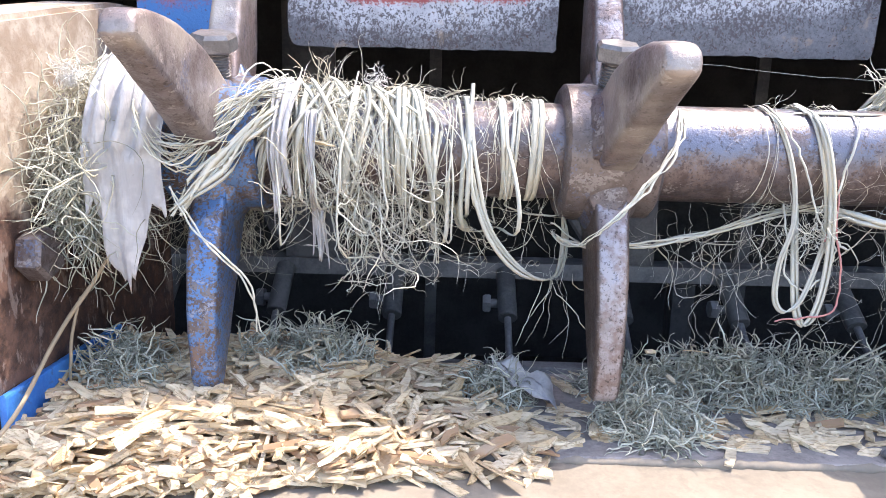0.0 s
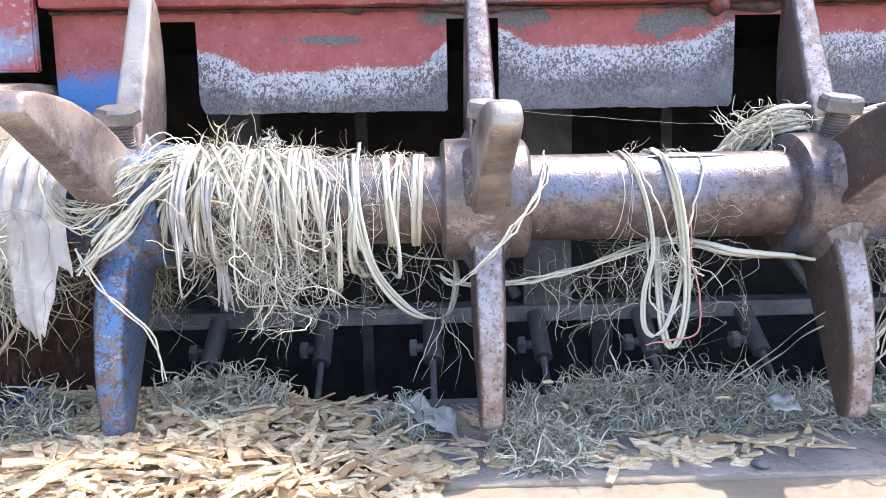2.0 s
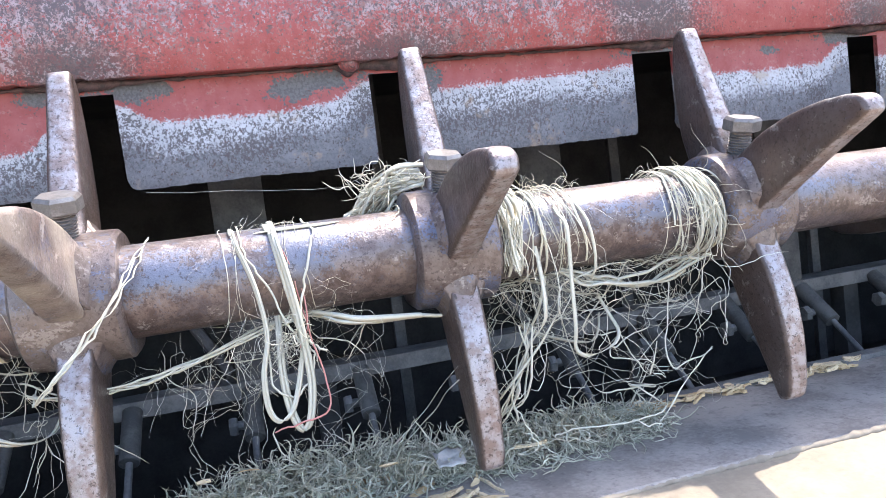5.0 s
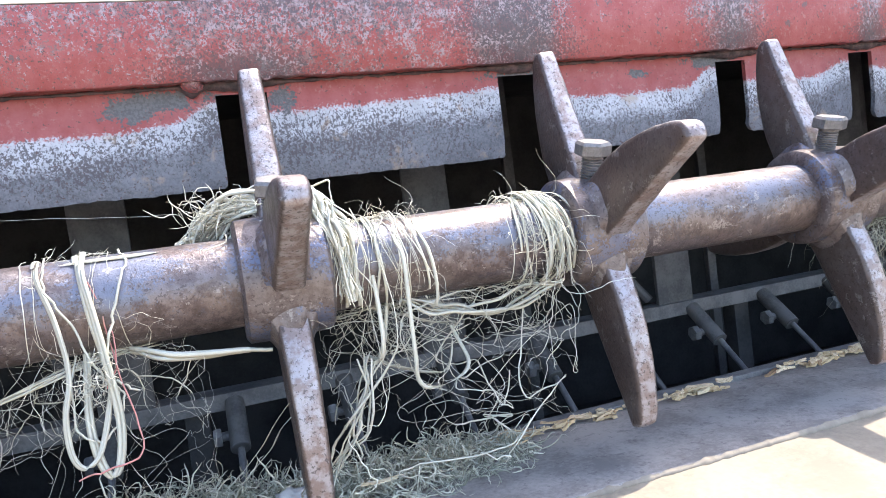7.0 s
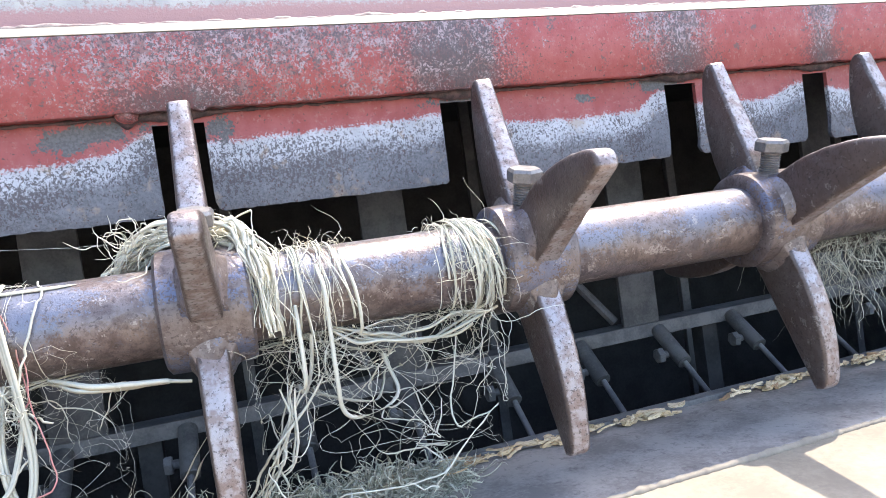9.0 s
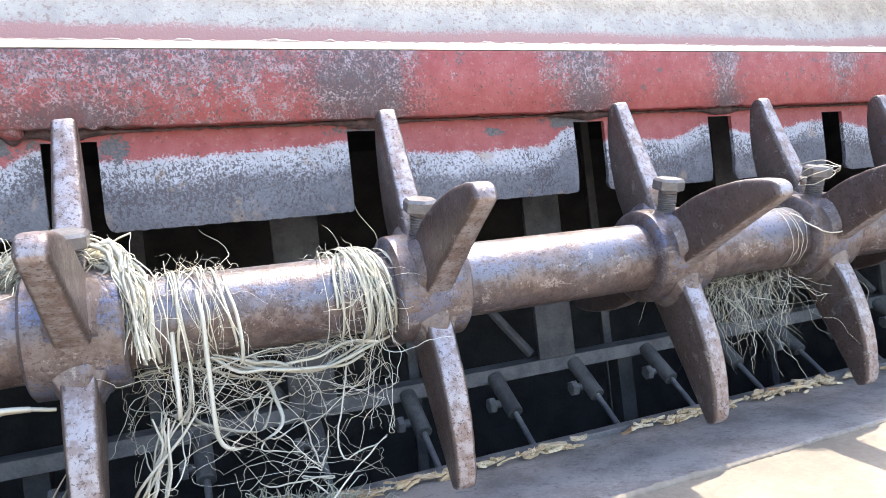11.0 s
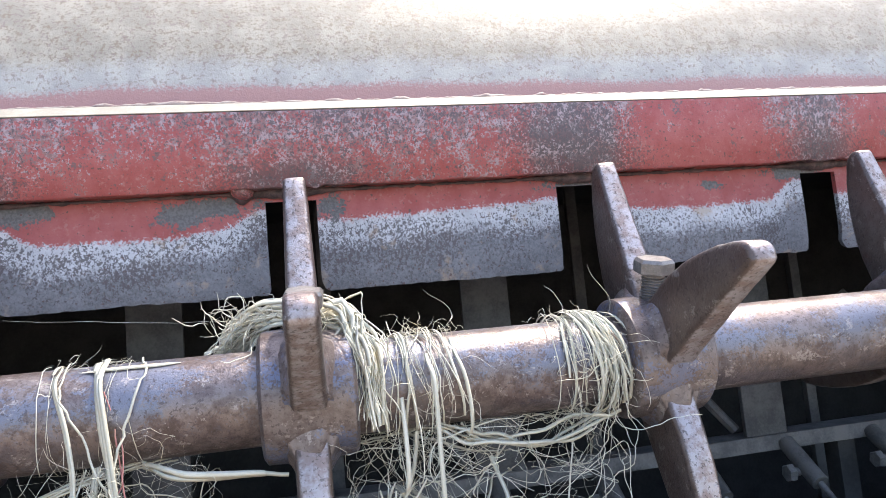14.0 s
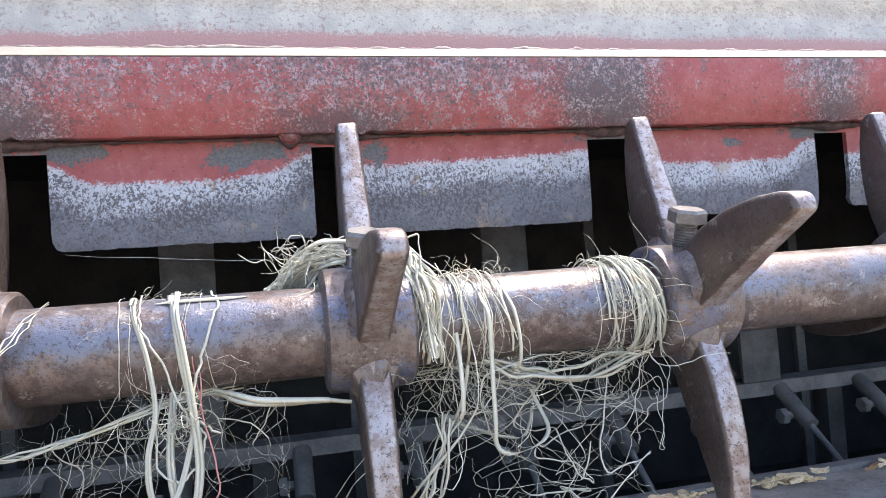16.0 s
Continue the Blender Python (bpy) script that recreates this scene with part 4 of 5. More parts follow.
for i in range(44):
    x = rng.uniform(H2 + 0.03, H2 + 0.17)
    hang(st, (x, AX - 0.012 + rng.normal() * 0.006, AZ - 0.066 + 0.12 * max(0, x - H2 - 0.06)), (rng.normal() * 0.4, rng.normal() * 0.4, -1), rng.uniform(0.02, 0.10), 0.8, rng.choice([0.5, 1.3]), rng.choice([0.00025, 0.0004]))
st.build("slung_band", TWINE, ob, "", C)["kind"] = "stuff"

# loops between the second and third hub
C = (0.25, AX, AZ - R)
ob = bundle("twine_loops", "pale twine loops hung over the bare shaft", C)
st = Strands()
wrap(st, 0.248, 40, 120, 0.002, 0.0024, 0.0008, 0.0015, 0.001)
wrap(st, 0.218, 40, 120, 0.003, 0.0015, 0.0008, 0.0015, 0.001)
for i in range(7):
    x = rng.choice([0.216, 0.228, 0.246, 0.270]) + rng.normal() * 0.004
    wrap(st, x, rng.uniform(40, 90), rng.uniform(220, 290), rng.normal() * 0.012, rng.choice([0.0003, 0.0006]), None, rng.uniform(0.001, 0.004), 0.004)
st.build("winding", TWINE, ob, "", C)["kind"] = "stuff"
LOOP_Y = AX - R - 0.006
for points, h in (
    ([on_shaft(0.222, 95, 0.002), on_shaft(0.226, 140, 0.003), on_shaft(0.236, 190, 0.004), (0.240, LOOP_Y, 1.172), (0.233, LOOP_Y, 1.140), (0.233, LOOP_Y, 1.112), (0.240, LOOP_Y, 1.100), (0.251, LOOP_Y, 1.108), (0.262, LOOP_Y, 1.140), (0.266, LOOP_Y, 1.165), on_shaft(0.259, 190, 0.005), on_shaft(0.253, 130, 0.003), on_shaft(0.250, 85, 0.002)], 0.0019),
    ([on_shaft(0.252, 85, 0.003), on_shaft(0.256, 140, 0.005), on_shaft(0.262, 188, 0.007), (0.267, LOOP_Y - 0.003, 1.160), (0.268, LOOP_Y - 0.002, 1.125), (0.264, LOOP_Y, 1.097), (0.257, LOOP_Y + 0.002, 1.090), (0.250, LOOP_Y + 0.003, 1.102), (0.247, LOOP_Y + 0.006, 1.135), on_shaft(0.250, 235, 0.004)], 0.0024),
    ([on_shaft(0.226, 90, 0.003), on_shaft(0.232, 150, 0.004), on_shaft(0.247, 195, 0.006), (0.262, LOOP_Y, 1.168), (0.274, LOOP_Y, 1.150), (0.268, LOOP_Y, 1.128), (0.252, LOOP_Y, 1.118), (0.240, LOOP_Y + 0.002, 1.130), (0.238, LOOP_Y + 0.006, 1.160), on_shaft(0.243, 240, 0.003)], 0.0009),
    ([on_shaft(0.283, 90, 0.002), on_shaft(0.287, 140, 0.003), on_shaft(0.276, 185, 0.005), (0.266, LOOP_Y - 0.002, 1.176), (0.272, LOOP_Y, 1.160), (0.284, LOOP_Y + 0.004, 1.150)], 0.0011),
):
    st = Strands()
    m = 7 * len(points)
    line = spline(points, m) + wander(m, 0.0007, 8)
    st.add(line, h, 0.0003, (1, 0, 0.2), 4.0, 0.1)
    if h > 0.0015:
        st.add(line + np.array([0.8 * h, -0.0008, 0.0]) + wander(m, 0.0006, 6), 0.7 * h, 0.0003, (1, 0.3, 0.2), 4.0, 0.1)
    st.build("loop", TWINE, ob, "", C)
st = Strands()
tangle(st, (0.17, AX - 0.04, 1.06), (0.33, AX + 0.03, 1.18), 22, [0.00025, 0.0004], (4, 7), 0.035)
for i in range(28):
    x = rng.uniform(0.215, 0.285)
    hang(st, on_shaft(x, rng.uniform(190, 280), 0.003), (rng.normal() * 0.6, rng.normal() * 0.3 - 0.1, -1), rng.uniform(0.02, 0.11), 0.7, rng.choice([0.5, 1.6]), rng.choice([0.00025, 0.0004, 0.0006]))
for i in range(16):
    hang(st, (0.256 + rng.normal() * 0.006, AX - 0.046, 1.166 + rng.normal() * 0.008), (rng.normal(), -0.4, rng.normal() * 0.7), rng.uniform(0.01, 0.035), 0.3, 1.4, 0.0007)
fuzz(st, 0.21, 0.28, 20, 80, 150, (0.01, 0.03), 0.0004)
for i in range(34):
    hang(st, (0.258 + rng.normal() * 0.007, LOOP_Y + rng.normal() * 0.003, 1.160 + rng.normal() * 0.007), rng.normal(size=3), rng.uniform(0.008, 0.026), 0.4, 2.4, rng.choice([0.0007, 0.0011]))
for i in range(12):
    hang(st, (rng.uniform(0.15, 0.33), AX - 0.01 + rng.normal() * 0.015, 1.165 + rng.normal() * 0.006), (rng.normal() * 0.3, rng.normal() * 0.3, -1), rng.uniform(0.06, 0.13), 0.7, 0.9, rng.choice([0.0006, 0.0012]))
st.build("fringe", TWINE, ob, "", C)["kind"] = "stuff"
st = Strands()
st.add(spline([on_shaft(0.272, 200, 0.003), (0.276, AX - 0.044, 1.165), (0.279, AX - 0.044, 1.13), (0.280, AX - 0.043, 1.102), (0.258, AX - 0.044, 1.096), (0.236, AX - 0.045, 1.092)], 24) + wander(24, 0.001), 0.0008, None, None, 4, 0.2)
st.add(spline([on_shaft(0.262, 150, 0.003), on_shaft(0.268, 200, 0.004), (0.272, AX - 0.042, 1.168), (0.262, AX - 0.046, 1.158)], 16) + wander(16, 0.001), 0.0007, None, None, 4, 0.2)
st.build("pink_thread", PINK, ob, "faded pink thread", C)
st = Strands()
for k in range(3):
    st.add(spline([on_shaft(0.280, 255, 0.003), (0.310, AX - 0.030, 1.172 - 0.002 * k), (0.350, AX - 0.028, 1.166 - 0.001 * k), (0.388, AX - 0.03, 1.162)], 20) + wander(20, 0.0008), 0.0022, 0.0006, (0, 0, 1), 4, 0.2)
for k in range(2):
    st.add(spline([(0.402, AX - 0.045, 1.125 - 0.012 * k), (0.372 + 0.006 * k, AX - 0.01, 1.080), (0.345 + 0.012 * k, AX + 0.012, 1.048), (0.318 + 0.018 * k, AX + 0.03, 1.015)], 18) + wander(18, 0.001), 0.0019, 0.0006, (0.6, 0, 0.6), 4, 0.2)
st.build("taut_band", TWINE, ob, "", C)["kind"] = "stuff"
st = Strands()
st.add(spline([on_shaft(0.240, 118, 0.001), on_shaft(0.262, 116, 0.001), on_shaft(0.292, 116, 0.0008), on_shaft(0.312, 115, 0.0006)], 14), 0.0030, 0.0009, (0, -0.9, -0.43), 4.0, 0.9)
st.build("flat_sliver", STRAW, ob, "", C)

# bundle over the third hub and the tangle beside it
H3 = HUBS[2]
C = (H3 + 0.07, AX, AZ - R)
ob = bundle("twine_tangle", "pale green twine tangle over a hub, hanging to the deck", C)
st = Strands()
for i in range(60):
    j = rng.normal(size=3) * 0.006
    st.add(spline([(H3 - 0.085 + j[0], AX + 0.045 + j[1], AZ + 0.012 + j[2]), (H3 - 0.055 + j[1], AX + 0.030 + j[0], AZ + 0.050 + j[2]), (H3 - 0.022, AX + 0.014 + j[1], AZ + 0.062 + abs(j[0])), (H3 + 0.012, AX + 0.002 + j[2], AZ + 0.060 + abs(j[1])), (H3 + 0.036 + j[2] * 0.4, AX - 0.022, AZ + 0.052 + abs(j[2])), (H3 + 0.046 + j[0], AX - 0.040, AZ + 0.020), (H3 + 0.050 + j[1], AX - 0.044 + j[0] * 0.3, AZ - 0.022)], 30) + wander(30, 0.0055) + wander(30, 0.0018, 14), rng.choice([0.0004, 0.0007, 0.0012, 0.0024]), 0.0006, (0.3, 0.2, 1), 4, 0.3)
for i in range(60):
    u = rng.random()
    hang(st, (H3 - 0.02 + 0.06 * u + rng.normal() * 0.004, AX + 0.008 - 0.030 * u + rng.normal() * 0.005, AZ + 0.062 - 0.014 * u * u), (rng.normal(), rng.normal() * 0.6 - 0.5, 0.5 + rng.normal() * 0.6), rng.uniform(0.012, 0.04), 0.6, 1.9, rng.choice([0.0006, 0.001]))
for i in range(110):
    hang(st, (H3 - 0.045 + rng.normal() * 0.016, AX + 0.022 + rng.normal() * 0.01, AZ + 0.058 + rng.normal() * 0.008), (rng.normal() * 0.9 - 0.3, rng.normal() * 0.5 - 0.2, 0.7 + rng.normal() * 0.5), rng.uniform(0.015, 0.05), 0.4, 1.6, rng.choice([0.0006, 0.001]))
st.build("hub_winding", TWINE, ob, "", C)["kind"] = "stuff"
st = Strands()
for i in range(46):
    x = H3 + rng.triangular(0.036, 0.042, 0.135)
    a0 = rng.uniform(20, 100)
    wrap(st, x, a0, a0 + rng.uniform(80, 200), rng.normal() * 0.024, rng.choice([0.0003, 0.0005, 0.001]), 0.0004, rng.uniform(0.001, 0.006), 0.005)
for i, (dx, sl, h) in enumerate(((0.044, 0.004, 0.0026), (0.050, 0.010, 0.0022), (0.058, 0.003, 0.0026), (0.072, 0.012, 0.0016), (0.080, -0.006, 0.0012), (0.104, 0.022, 0.0014))):
    wrap(st, H3 + dx, 50, 250, sl, h, 0.0006, 0.003, 0.002)
for i in range(40):
    hang(st, on_shaft(H3 + rng.uniform(0.036, 0.13), rng.uniform(95, 215), 0.004), (rng.normal() * 0.9, -0.4, -0.4 + rng.normal() * 0.6), rng.uniform(0.02, 0.06), 0.5, 1.6, rng.choice([0.0003, 0.0005]))
st.build("winding", TWINE, ob, "", C)["kind"] = "stuff"
st = Strands()
tangle(st, (H3 + 0.03, AX - 0.05, 1.03), (H3 + 0.25, AX + 0.03, 1.185), 38, [0.0004, 0.0007, 0.0010, 0.0018], (4, 8), 0.045)
for i in range(80):
    x = H3 + rng.triangular(0.03, 0.08, 0.24)
    deg = rng.uniform(230, 320)
    hang(st, on_shaft(x, deg, 0.003), (rng.normal() * 0.7, rng.normal() * 0.4, -0.8), rng.uniform(0.04, 0.19), 0.65, rng.choice([0.6, 1.3, 1.9]), rng.choice([0.0003, 0.0005, 0.0008]))
for i in range(5):
    xa = H3 + rng.uniform(0.04, 0.15)
    sling(st, xa, xa + rng.uniform(-0.02, 0.06), rng.uniform(60, 115), rng.uniform(200, 320), rng.uniform(1.09, 1.165), AX - 0.02 + rng.normal() * 0.02, rng.choice([0.0005, 0.0009, 0.0017]), 0.0005, 0.009, 30)
for k in range(5):
    st.add(spline([on_shaft(H3 + 0.10 + 0.004 * k, 240, 0.003), (H3 + 0.14, AX - 0.012, 1.158 + 0.003 * k), (H3 + 0.20, AX - 0.01, 1.150 + 0.003 * k), on_shaft(H3 + 0.262, 250, 0.004)], 24) + wander(24, 0.004), 0.0014, 0.0006, (0, 0.2, 1), 4, 0.2)
for k in range(8):
    st.add(spline([(H3 + 0.07 + rng.normal() * 0.012, AX - 0.03, 1.14), (H3 + 0.045 + rng.normal() * 0.01, AX - 0.02, 1.08), (H3 + 0.015 + rng.normal() * 0.014, AX, 1.03)], 16) + wander(16, 0.003), 0.0012, 0.0005, (1, 0, 0), 4, 0.4)
st.build("hanging_tangle", TWINE, ob, "", C)["kind"] = "stuff"
st = Strands()
fuzz(st, H3 + 0.04, H3 + 0.14, 50, 60, 150, (0.008, 0.03), 0.0004)
st.build("fray", STRAW, ob, "", C)["kind"] = "stuff"

# spiral wrap before the fourth hub
H4 = HUBS[3]
C = (H4 - 0.05, AX, AZ - R)
ob = bundle("twine_wrap", "pale green twine spiral wound tight against a hub", C)
st = Strands()
for i in range(64):
    x = H4 - 0.041 - abs(rng.normal()) * 0.014
    a0 = rng.uniform(20, 100)
    wrap(st, x - 0.020, a0, a0 + rng.uniform(110, 230), 0.018 + rng.normal() * 0.012, rng.choice([0.0004, 0.0007, 0.0015]), 0.0005, rng.uniform(0.001, 0.009), 0.004)
for i in range(50):
    hang(st, on_shaft(H4 - rng.uniform(0.042, 0.10), rng.uniform(100, 215), 0.005), (-0.3 + rng.normal() * 0.9, -0.4, -0.4 + rng.normal() * 0.6), rng.uniform(0.02, 0.07), 0.5, 1.6, rng.choice([0.0003, 0.0005]))
st.build("winding", TWINE, ob, "", C)["kind"] = "stuff"
st = Strands()
tangle(st, (H4 - 0.12, AX - 0.05, 1.13), (H4 - 0.04, AX + 0.02, 1.185), 12, [0.0003, 0.0006, 0.0012], (3, 5), 0.03)
for i in range(20):
    x = H4 - rng.uniform(0.04, 0.11)
    hang(st, on_shaft(x, rng.uniform(150, 280), 0.006), (rng.normal() * 0.6, -0.4 + rng.normal() * 0.3, -0.6), rng.uniform(0.02, 0.08), 0.8, 0.9, rng.choice([0.0004, 0.0008]))
for k in range(4):
    hang(st, on_shaft(H4 - 0.062 + 0.004 * k, 215, 0.006), (0.05, -0.15, -1), 0.10 + 0.02 * k, 0.6, 0.35, 0.0009)
fuzz(st, H4 - 0.11, H4 - 0.04, 36, 70, 170, (0.01, 0.03), 0.0005)
st.build("fringe", TWINE, ob, "", C)["kind"] = "stuff"

# hay under the shaft past the fifth hub, and a wisp on the sixth
H5 = HUBS[4]
C = (H5 + 0.11, AX, AZ - R)
ob = tagged(new("hay_tuft"), "grey-green hay hanging under the shaft", "hay")
ob.location = C
st = Strands()
for i in range(160):
    x = H5 + rng.uniform(0.05, 0.19)
    hang(st, on_shaft(x, rng.uniform(235, 320), 0.002), (rng.normal() * 0.5, rng.normal() * 0.4, -1), rng.uniform(0.05, 0.16), 0.9, rng.choice([0.3, 0.7]), rng.choice([0.0004, 0.0007]))
st.build("fringe", HAY, ob, "", C)["kind"] = "stuff"
st = Strands()
H6 = HUBS[5]
for k in range(4):
    wrap(st, H6 - 0.05 - 0.008 * k, 60, 240, 0.006, 0.0008, None, 0.002, 0.002)
st.add(spline([on_shaft(H6 - 0.055, 130, 0.002), (H6 - 0.04, AX - 0.058, AZ + 0.005), (H6, AX - 0.062, AZ + 0.004), (H6 + 0.05, AX - 0.058, AZ + 0.03)], 20), 0.0009, None, None, 4, 0.2)
for k in range(4):
    a = np.linspace(0, 2 * math.pi, 20)
    st.add(np.stack([H6 + 0.002 * k + 0.026 * np.cos(a), AX - 0.026 + 0.02 * np.sin(a), AZ + 0.072 + 0.004 * k + 0.006 * np.cos(a + k)], 1) + wander(20, 0.002), 0.0006, None, None, 3, 0.1)
st.build("thin_winding", TWINE, ob, "pale thin twine loops", C)["kind"] = "stuff"

# ---- the hay and film at the left end ----
H1 = HUBS[0]
C = (-0.29, AX, AZ - R)
ob = tagged(new("hay_bundle"), "matted straw and hay packed round the shaft's end", "hay")
ob.location = C
st = Strands()
for i in range(480):
    x = rng.uniform(-0.324, -0.284)
    deg = rng.uniform(60, 230)
    p = on_shaft(x, deg, rng.uniform(0.0, 0.026))
    a = math.radians(deg)
    hang(st, p, (rng.normal() * 0.5, -math.sin(a) * 0.8 + rng.normal() * 0.3, math.cos(a) * 0.8 + rng.normal() * 0.3), rng.uniform(0.03, 0.09), 0.95, rng.choice([0.8, 1.4]), rng.choice([0.0005, 0.0008, 0.0013]))
st.build("straw_mat", STRAW, ob, "dry yellow straw", C)["kind"] = "stuff"
st = Strands()
for i in range(520):
    x = rng.uniform(-0.326, -0.288)
    p = on_shaft(x, rng.uniform(175, 240), rng.uniform(0.0, 0.028))
    hang(st, p, (rng.normal() * 0.5, rng.normal() * 0.4, -1), rng.uniform(0.04, 0.125), 0.8, rng.choice([0.8, 1.5]), rng.choice([0.0006, 0.0009, 0.0014]))
for i in range(170):
    p = (-0.235 + rng.normal() * 0.018, AX + 0.05 + rng.normal() * 0.01, AZ - 0.05 + rng.normal() * 0.01)
    hang(st, p, (rng.normal() * 0.4, rng.normal() * 0.3, -1), rng.uniform(0.05, 0.13), 0.8, 0.7, 0.0005)
st.build("hanging_hay", HAY, ob, "", C)["kind"] = "stuff"
st = Strands()
for i in range(30):
    j = rng.normal(size=3) * 0.007
    st.add(spline([on_shaft(-0.265, 100, 0.012) + j, (H1 - 0.045, AX - 0.06, AZ + 0.02 + j[0]), (H1 - 0.012, AX - 0.072 + j[1], AZ - 0.006 + j[2]), (H1 + 0.02, AX - 0.060, AZ + 0.018 + j[0]), (H1 + 0.046 + j[0], AX - 0.038, AZ + 0.040 + j[1]), on_shaft(H1 + 0.062 + j[2], 80, 0.006)], 26) + wander(26, 0.004), rng.choice([0.0004, 0.0008]), None, None, 3, 0.3)
for i in range(14):
    j = rng.normal(size=3) * 0.004
    st.add(spline([on_shaft(H1 + 0.056 + j[0], 110, 0.010), (H1 + 0.045 + j[1], AX - 0.055, AZ + 0.018 + j[2]), (H1 + 0.014 + j[0], AX - 0.068, AZ - 0.016 + j[1]), (H1 - 0.018 + j[2], AX - 0.070, AZ - 0.050 + j[0])], 22) + wander(22, 0.0015), rng.choice([0.0008, 0.0016, 0.0024]), 0.0006, (0.5, 0, 1), 4, 0.3)
for k in range(2):
    st.add(spline([(H1 - 0.02, AX - 0.07, AZ - 0.03), (H1 + 0.005, AX - 0.076, AZ - 0.066), (H1 + 0.035, AX - 0.072, AZ - 0.094 - 0.01 * k), (H1 + 0.042, AX - 0.066, AZ - 0.14)], 20) + wander(20, 0.001), 0.0009, None, None, 3, 0.3)
st.build("hub_winding", TWINE, ob, "pale twine wound over the hub", C)["kind"] = "stuff"


def film_sheet(name, label, cx, top_deg, width, drop, spread, seed, off=0.016):
    """A torn film draped over the shaft and hanging in folds with a ragged edge."""
    nu, nv = 26, 44
    bm = bmesh.new()
    grid = []
    for i in range(nu):
        u = i / (nu - 1) - 0.5
        end = drop * (0.74 + 0.55 * noise.noise(Vector((u * 2.6, seed, 0))) + 0.10 * noise.noise(Vector((u * 24, seed, 3))))
        row = []
        for j in range(nv):
            s = j / (nv - 1) * (end + 0.05) - 0.05
            w = width * (1 - spread * max(0, s) / drop)
            fold = min(1, width / 0.05) * 0.006 * math.sin(u * 21 + seed + 6 * s) + min(1, width / 0.03) * 0.004 * noise.noise(Vector((u * 9, s * 25, seed)))
            x = cx + u * w + 0.25 * spread * max(0, s) * u + 0.006 * noise.noise(Vector((s * 18, seed, u)))
            lift = off + fold
            if s < 0.045:
                a = radians(top_deg) + (s + 0.05) / (R + off)
                p = Vector((x, AX + (R + lift) * math.cos(a), AZ + (R + lift) * math.sin(a)))
                last = p
            else:
                p = Vector((x, last.y + fold * 0.8 + 0.05 * (s - 0.045), last.z - (s - 0.045)))
            row.append(bm.verts.new(p))
        grid.append(row)
    for i in range(nu - 1):
        for j in range(nv - 1):
            bm.faces.new((grid[i][j], grid[i + 1][j], grid[i + 1][j + 1], grid[i][j + 1]))
    ob = part(name, bm, FILM, None, "", 180)
    m = ob.modifiers.new("thickness", "SOLIDIFY")
    m.thickness = 0.0004
    return tagged(ob, label, "plastic film")


film_sheet("plastic_film", "torn milky plastic film hanging from the shaft's end", -0.262, 108, 0.062, 0.15, 0.35, 1.7, 0.034)
film_sheet("plastic_film", "narrow torn film strip hanging beside a hub", -0.153, 110, 0.016, 0.085, 0.2, 6.1)
film_sheet("plastic_film", "thin torn film sliver among the twine", -0.130, 150, 0.009, 0.115, 0.5, 9.3)

def fluff(name, label, x, deg, lift, count):
    """A small ball of white lint caught on the strands."""
    st = Strands()
    c = on_shaft(x, deg, lift)
    for i in range(count):
        hang(st, c + rng.normal(size=3) * 0.004, rng.normal(size=3), rng.uniform(0.008, 0.018), 0.0, 2.6, 0.0004)
    tagged(st.build(name, LINT), label, "lint", kind="stuff")


LINT = fibre("white_lint", (0.72, 0.71, 0.68), (0.84, 0.83, 0.80), (0.70, 0.66, 0.58))
fluff("lint_tuft", "white lint tuft caught in the matted straw", -0.308, 135, 0.030, 160)
fluff("lint_tuft", "small white lint tuft on the wound twine", -0.085, 95, 0.014, 60)

# twig leaning on the deck
st = Strands()
st.add(spline([(-0.283, 1.075, 1.145), (-0.305, 1.06, 1.105), (-0.335 + 0.012, 1.045, 1.07), (-0.322, 0.99, 1.035), (-0.335, 0.95, 1.01)], 30) + wander(30, 0.0012), 0.0018, None, None, 6, 0.4)
st.add(spline([(-0.308, 1.058, 1.10), (-0.318, 1.055, 1.06), (-0.322, 1.06, 1.02)], 16) + wander(16, 0.001), 0.0014, None, None, 5, 0.5)
tagged(st.build("twig", TWIG), "dry pale stalk leaning against the side plate", "twig")

# ---- litter on the deck ----


def heap(x, y):
    """The height of the wood chip litter."""
    left = min(1, max(0, (0.06 - x) / 0.23))
    h = 0.033 * left * left * (3 - 2 * left)
    front = 0.952 + 0.15 * max(0, x + 0.33)
    edge = min(1, max(0, (y - front) / 0.05))
    back = min(1, max(0, (1.235 - y) / 0.06))
    lump = 1 + 0.4 * noise.noise(Vector((x * 22, y * 22, 0)))
    deck = 0.990 if y > 1.034 else 0.986 - 0.048 * (1.034 - y)
    return deck + h * edge * back * lump


bm = bmesh.new()
nx, ny = 90, 56
rows = []
for i in range(nx):
    x = -0.399 + 0.465 * i / (nx - 1)
    row = []
    for j in range(ny):
        y = 0.945 + 0.275 * j / (ny - 1)
        inner = min(i, nx - 1 - i, j, ny - 1 - j)
        row.append(bm.verts.new((x, y, heap(x, y) - 0.004 + 0.004 * noise.noise(Vector((x * 90, y * 90, 4))) * min(1, inner / 3) + (0.0 if inner else -0.004))))
    rows.append(row)
for a, b in zip(rows, rows[1:]):
    for i in range(ny - 1):
        bm.faces.new((a[i], b[i], b[i + 1], a[i + 1]))
LITTER = plain("fine_litter", (0.14, 0.095, 0.06), (0.29, 0.21, 0.125), 120, 0.9, 0.0, 0.002)
tagged(part("litter_bed", bm, LITTER, None, "", 180), "fine brown wood dust under the chips", "litter", kind="stuff")


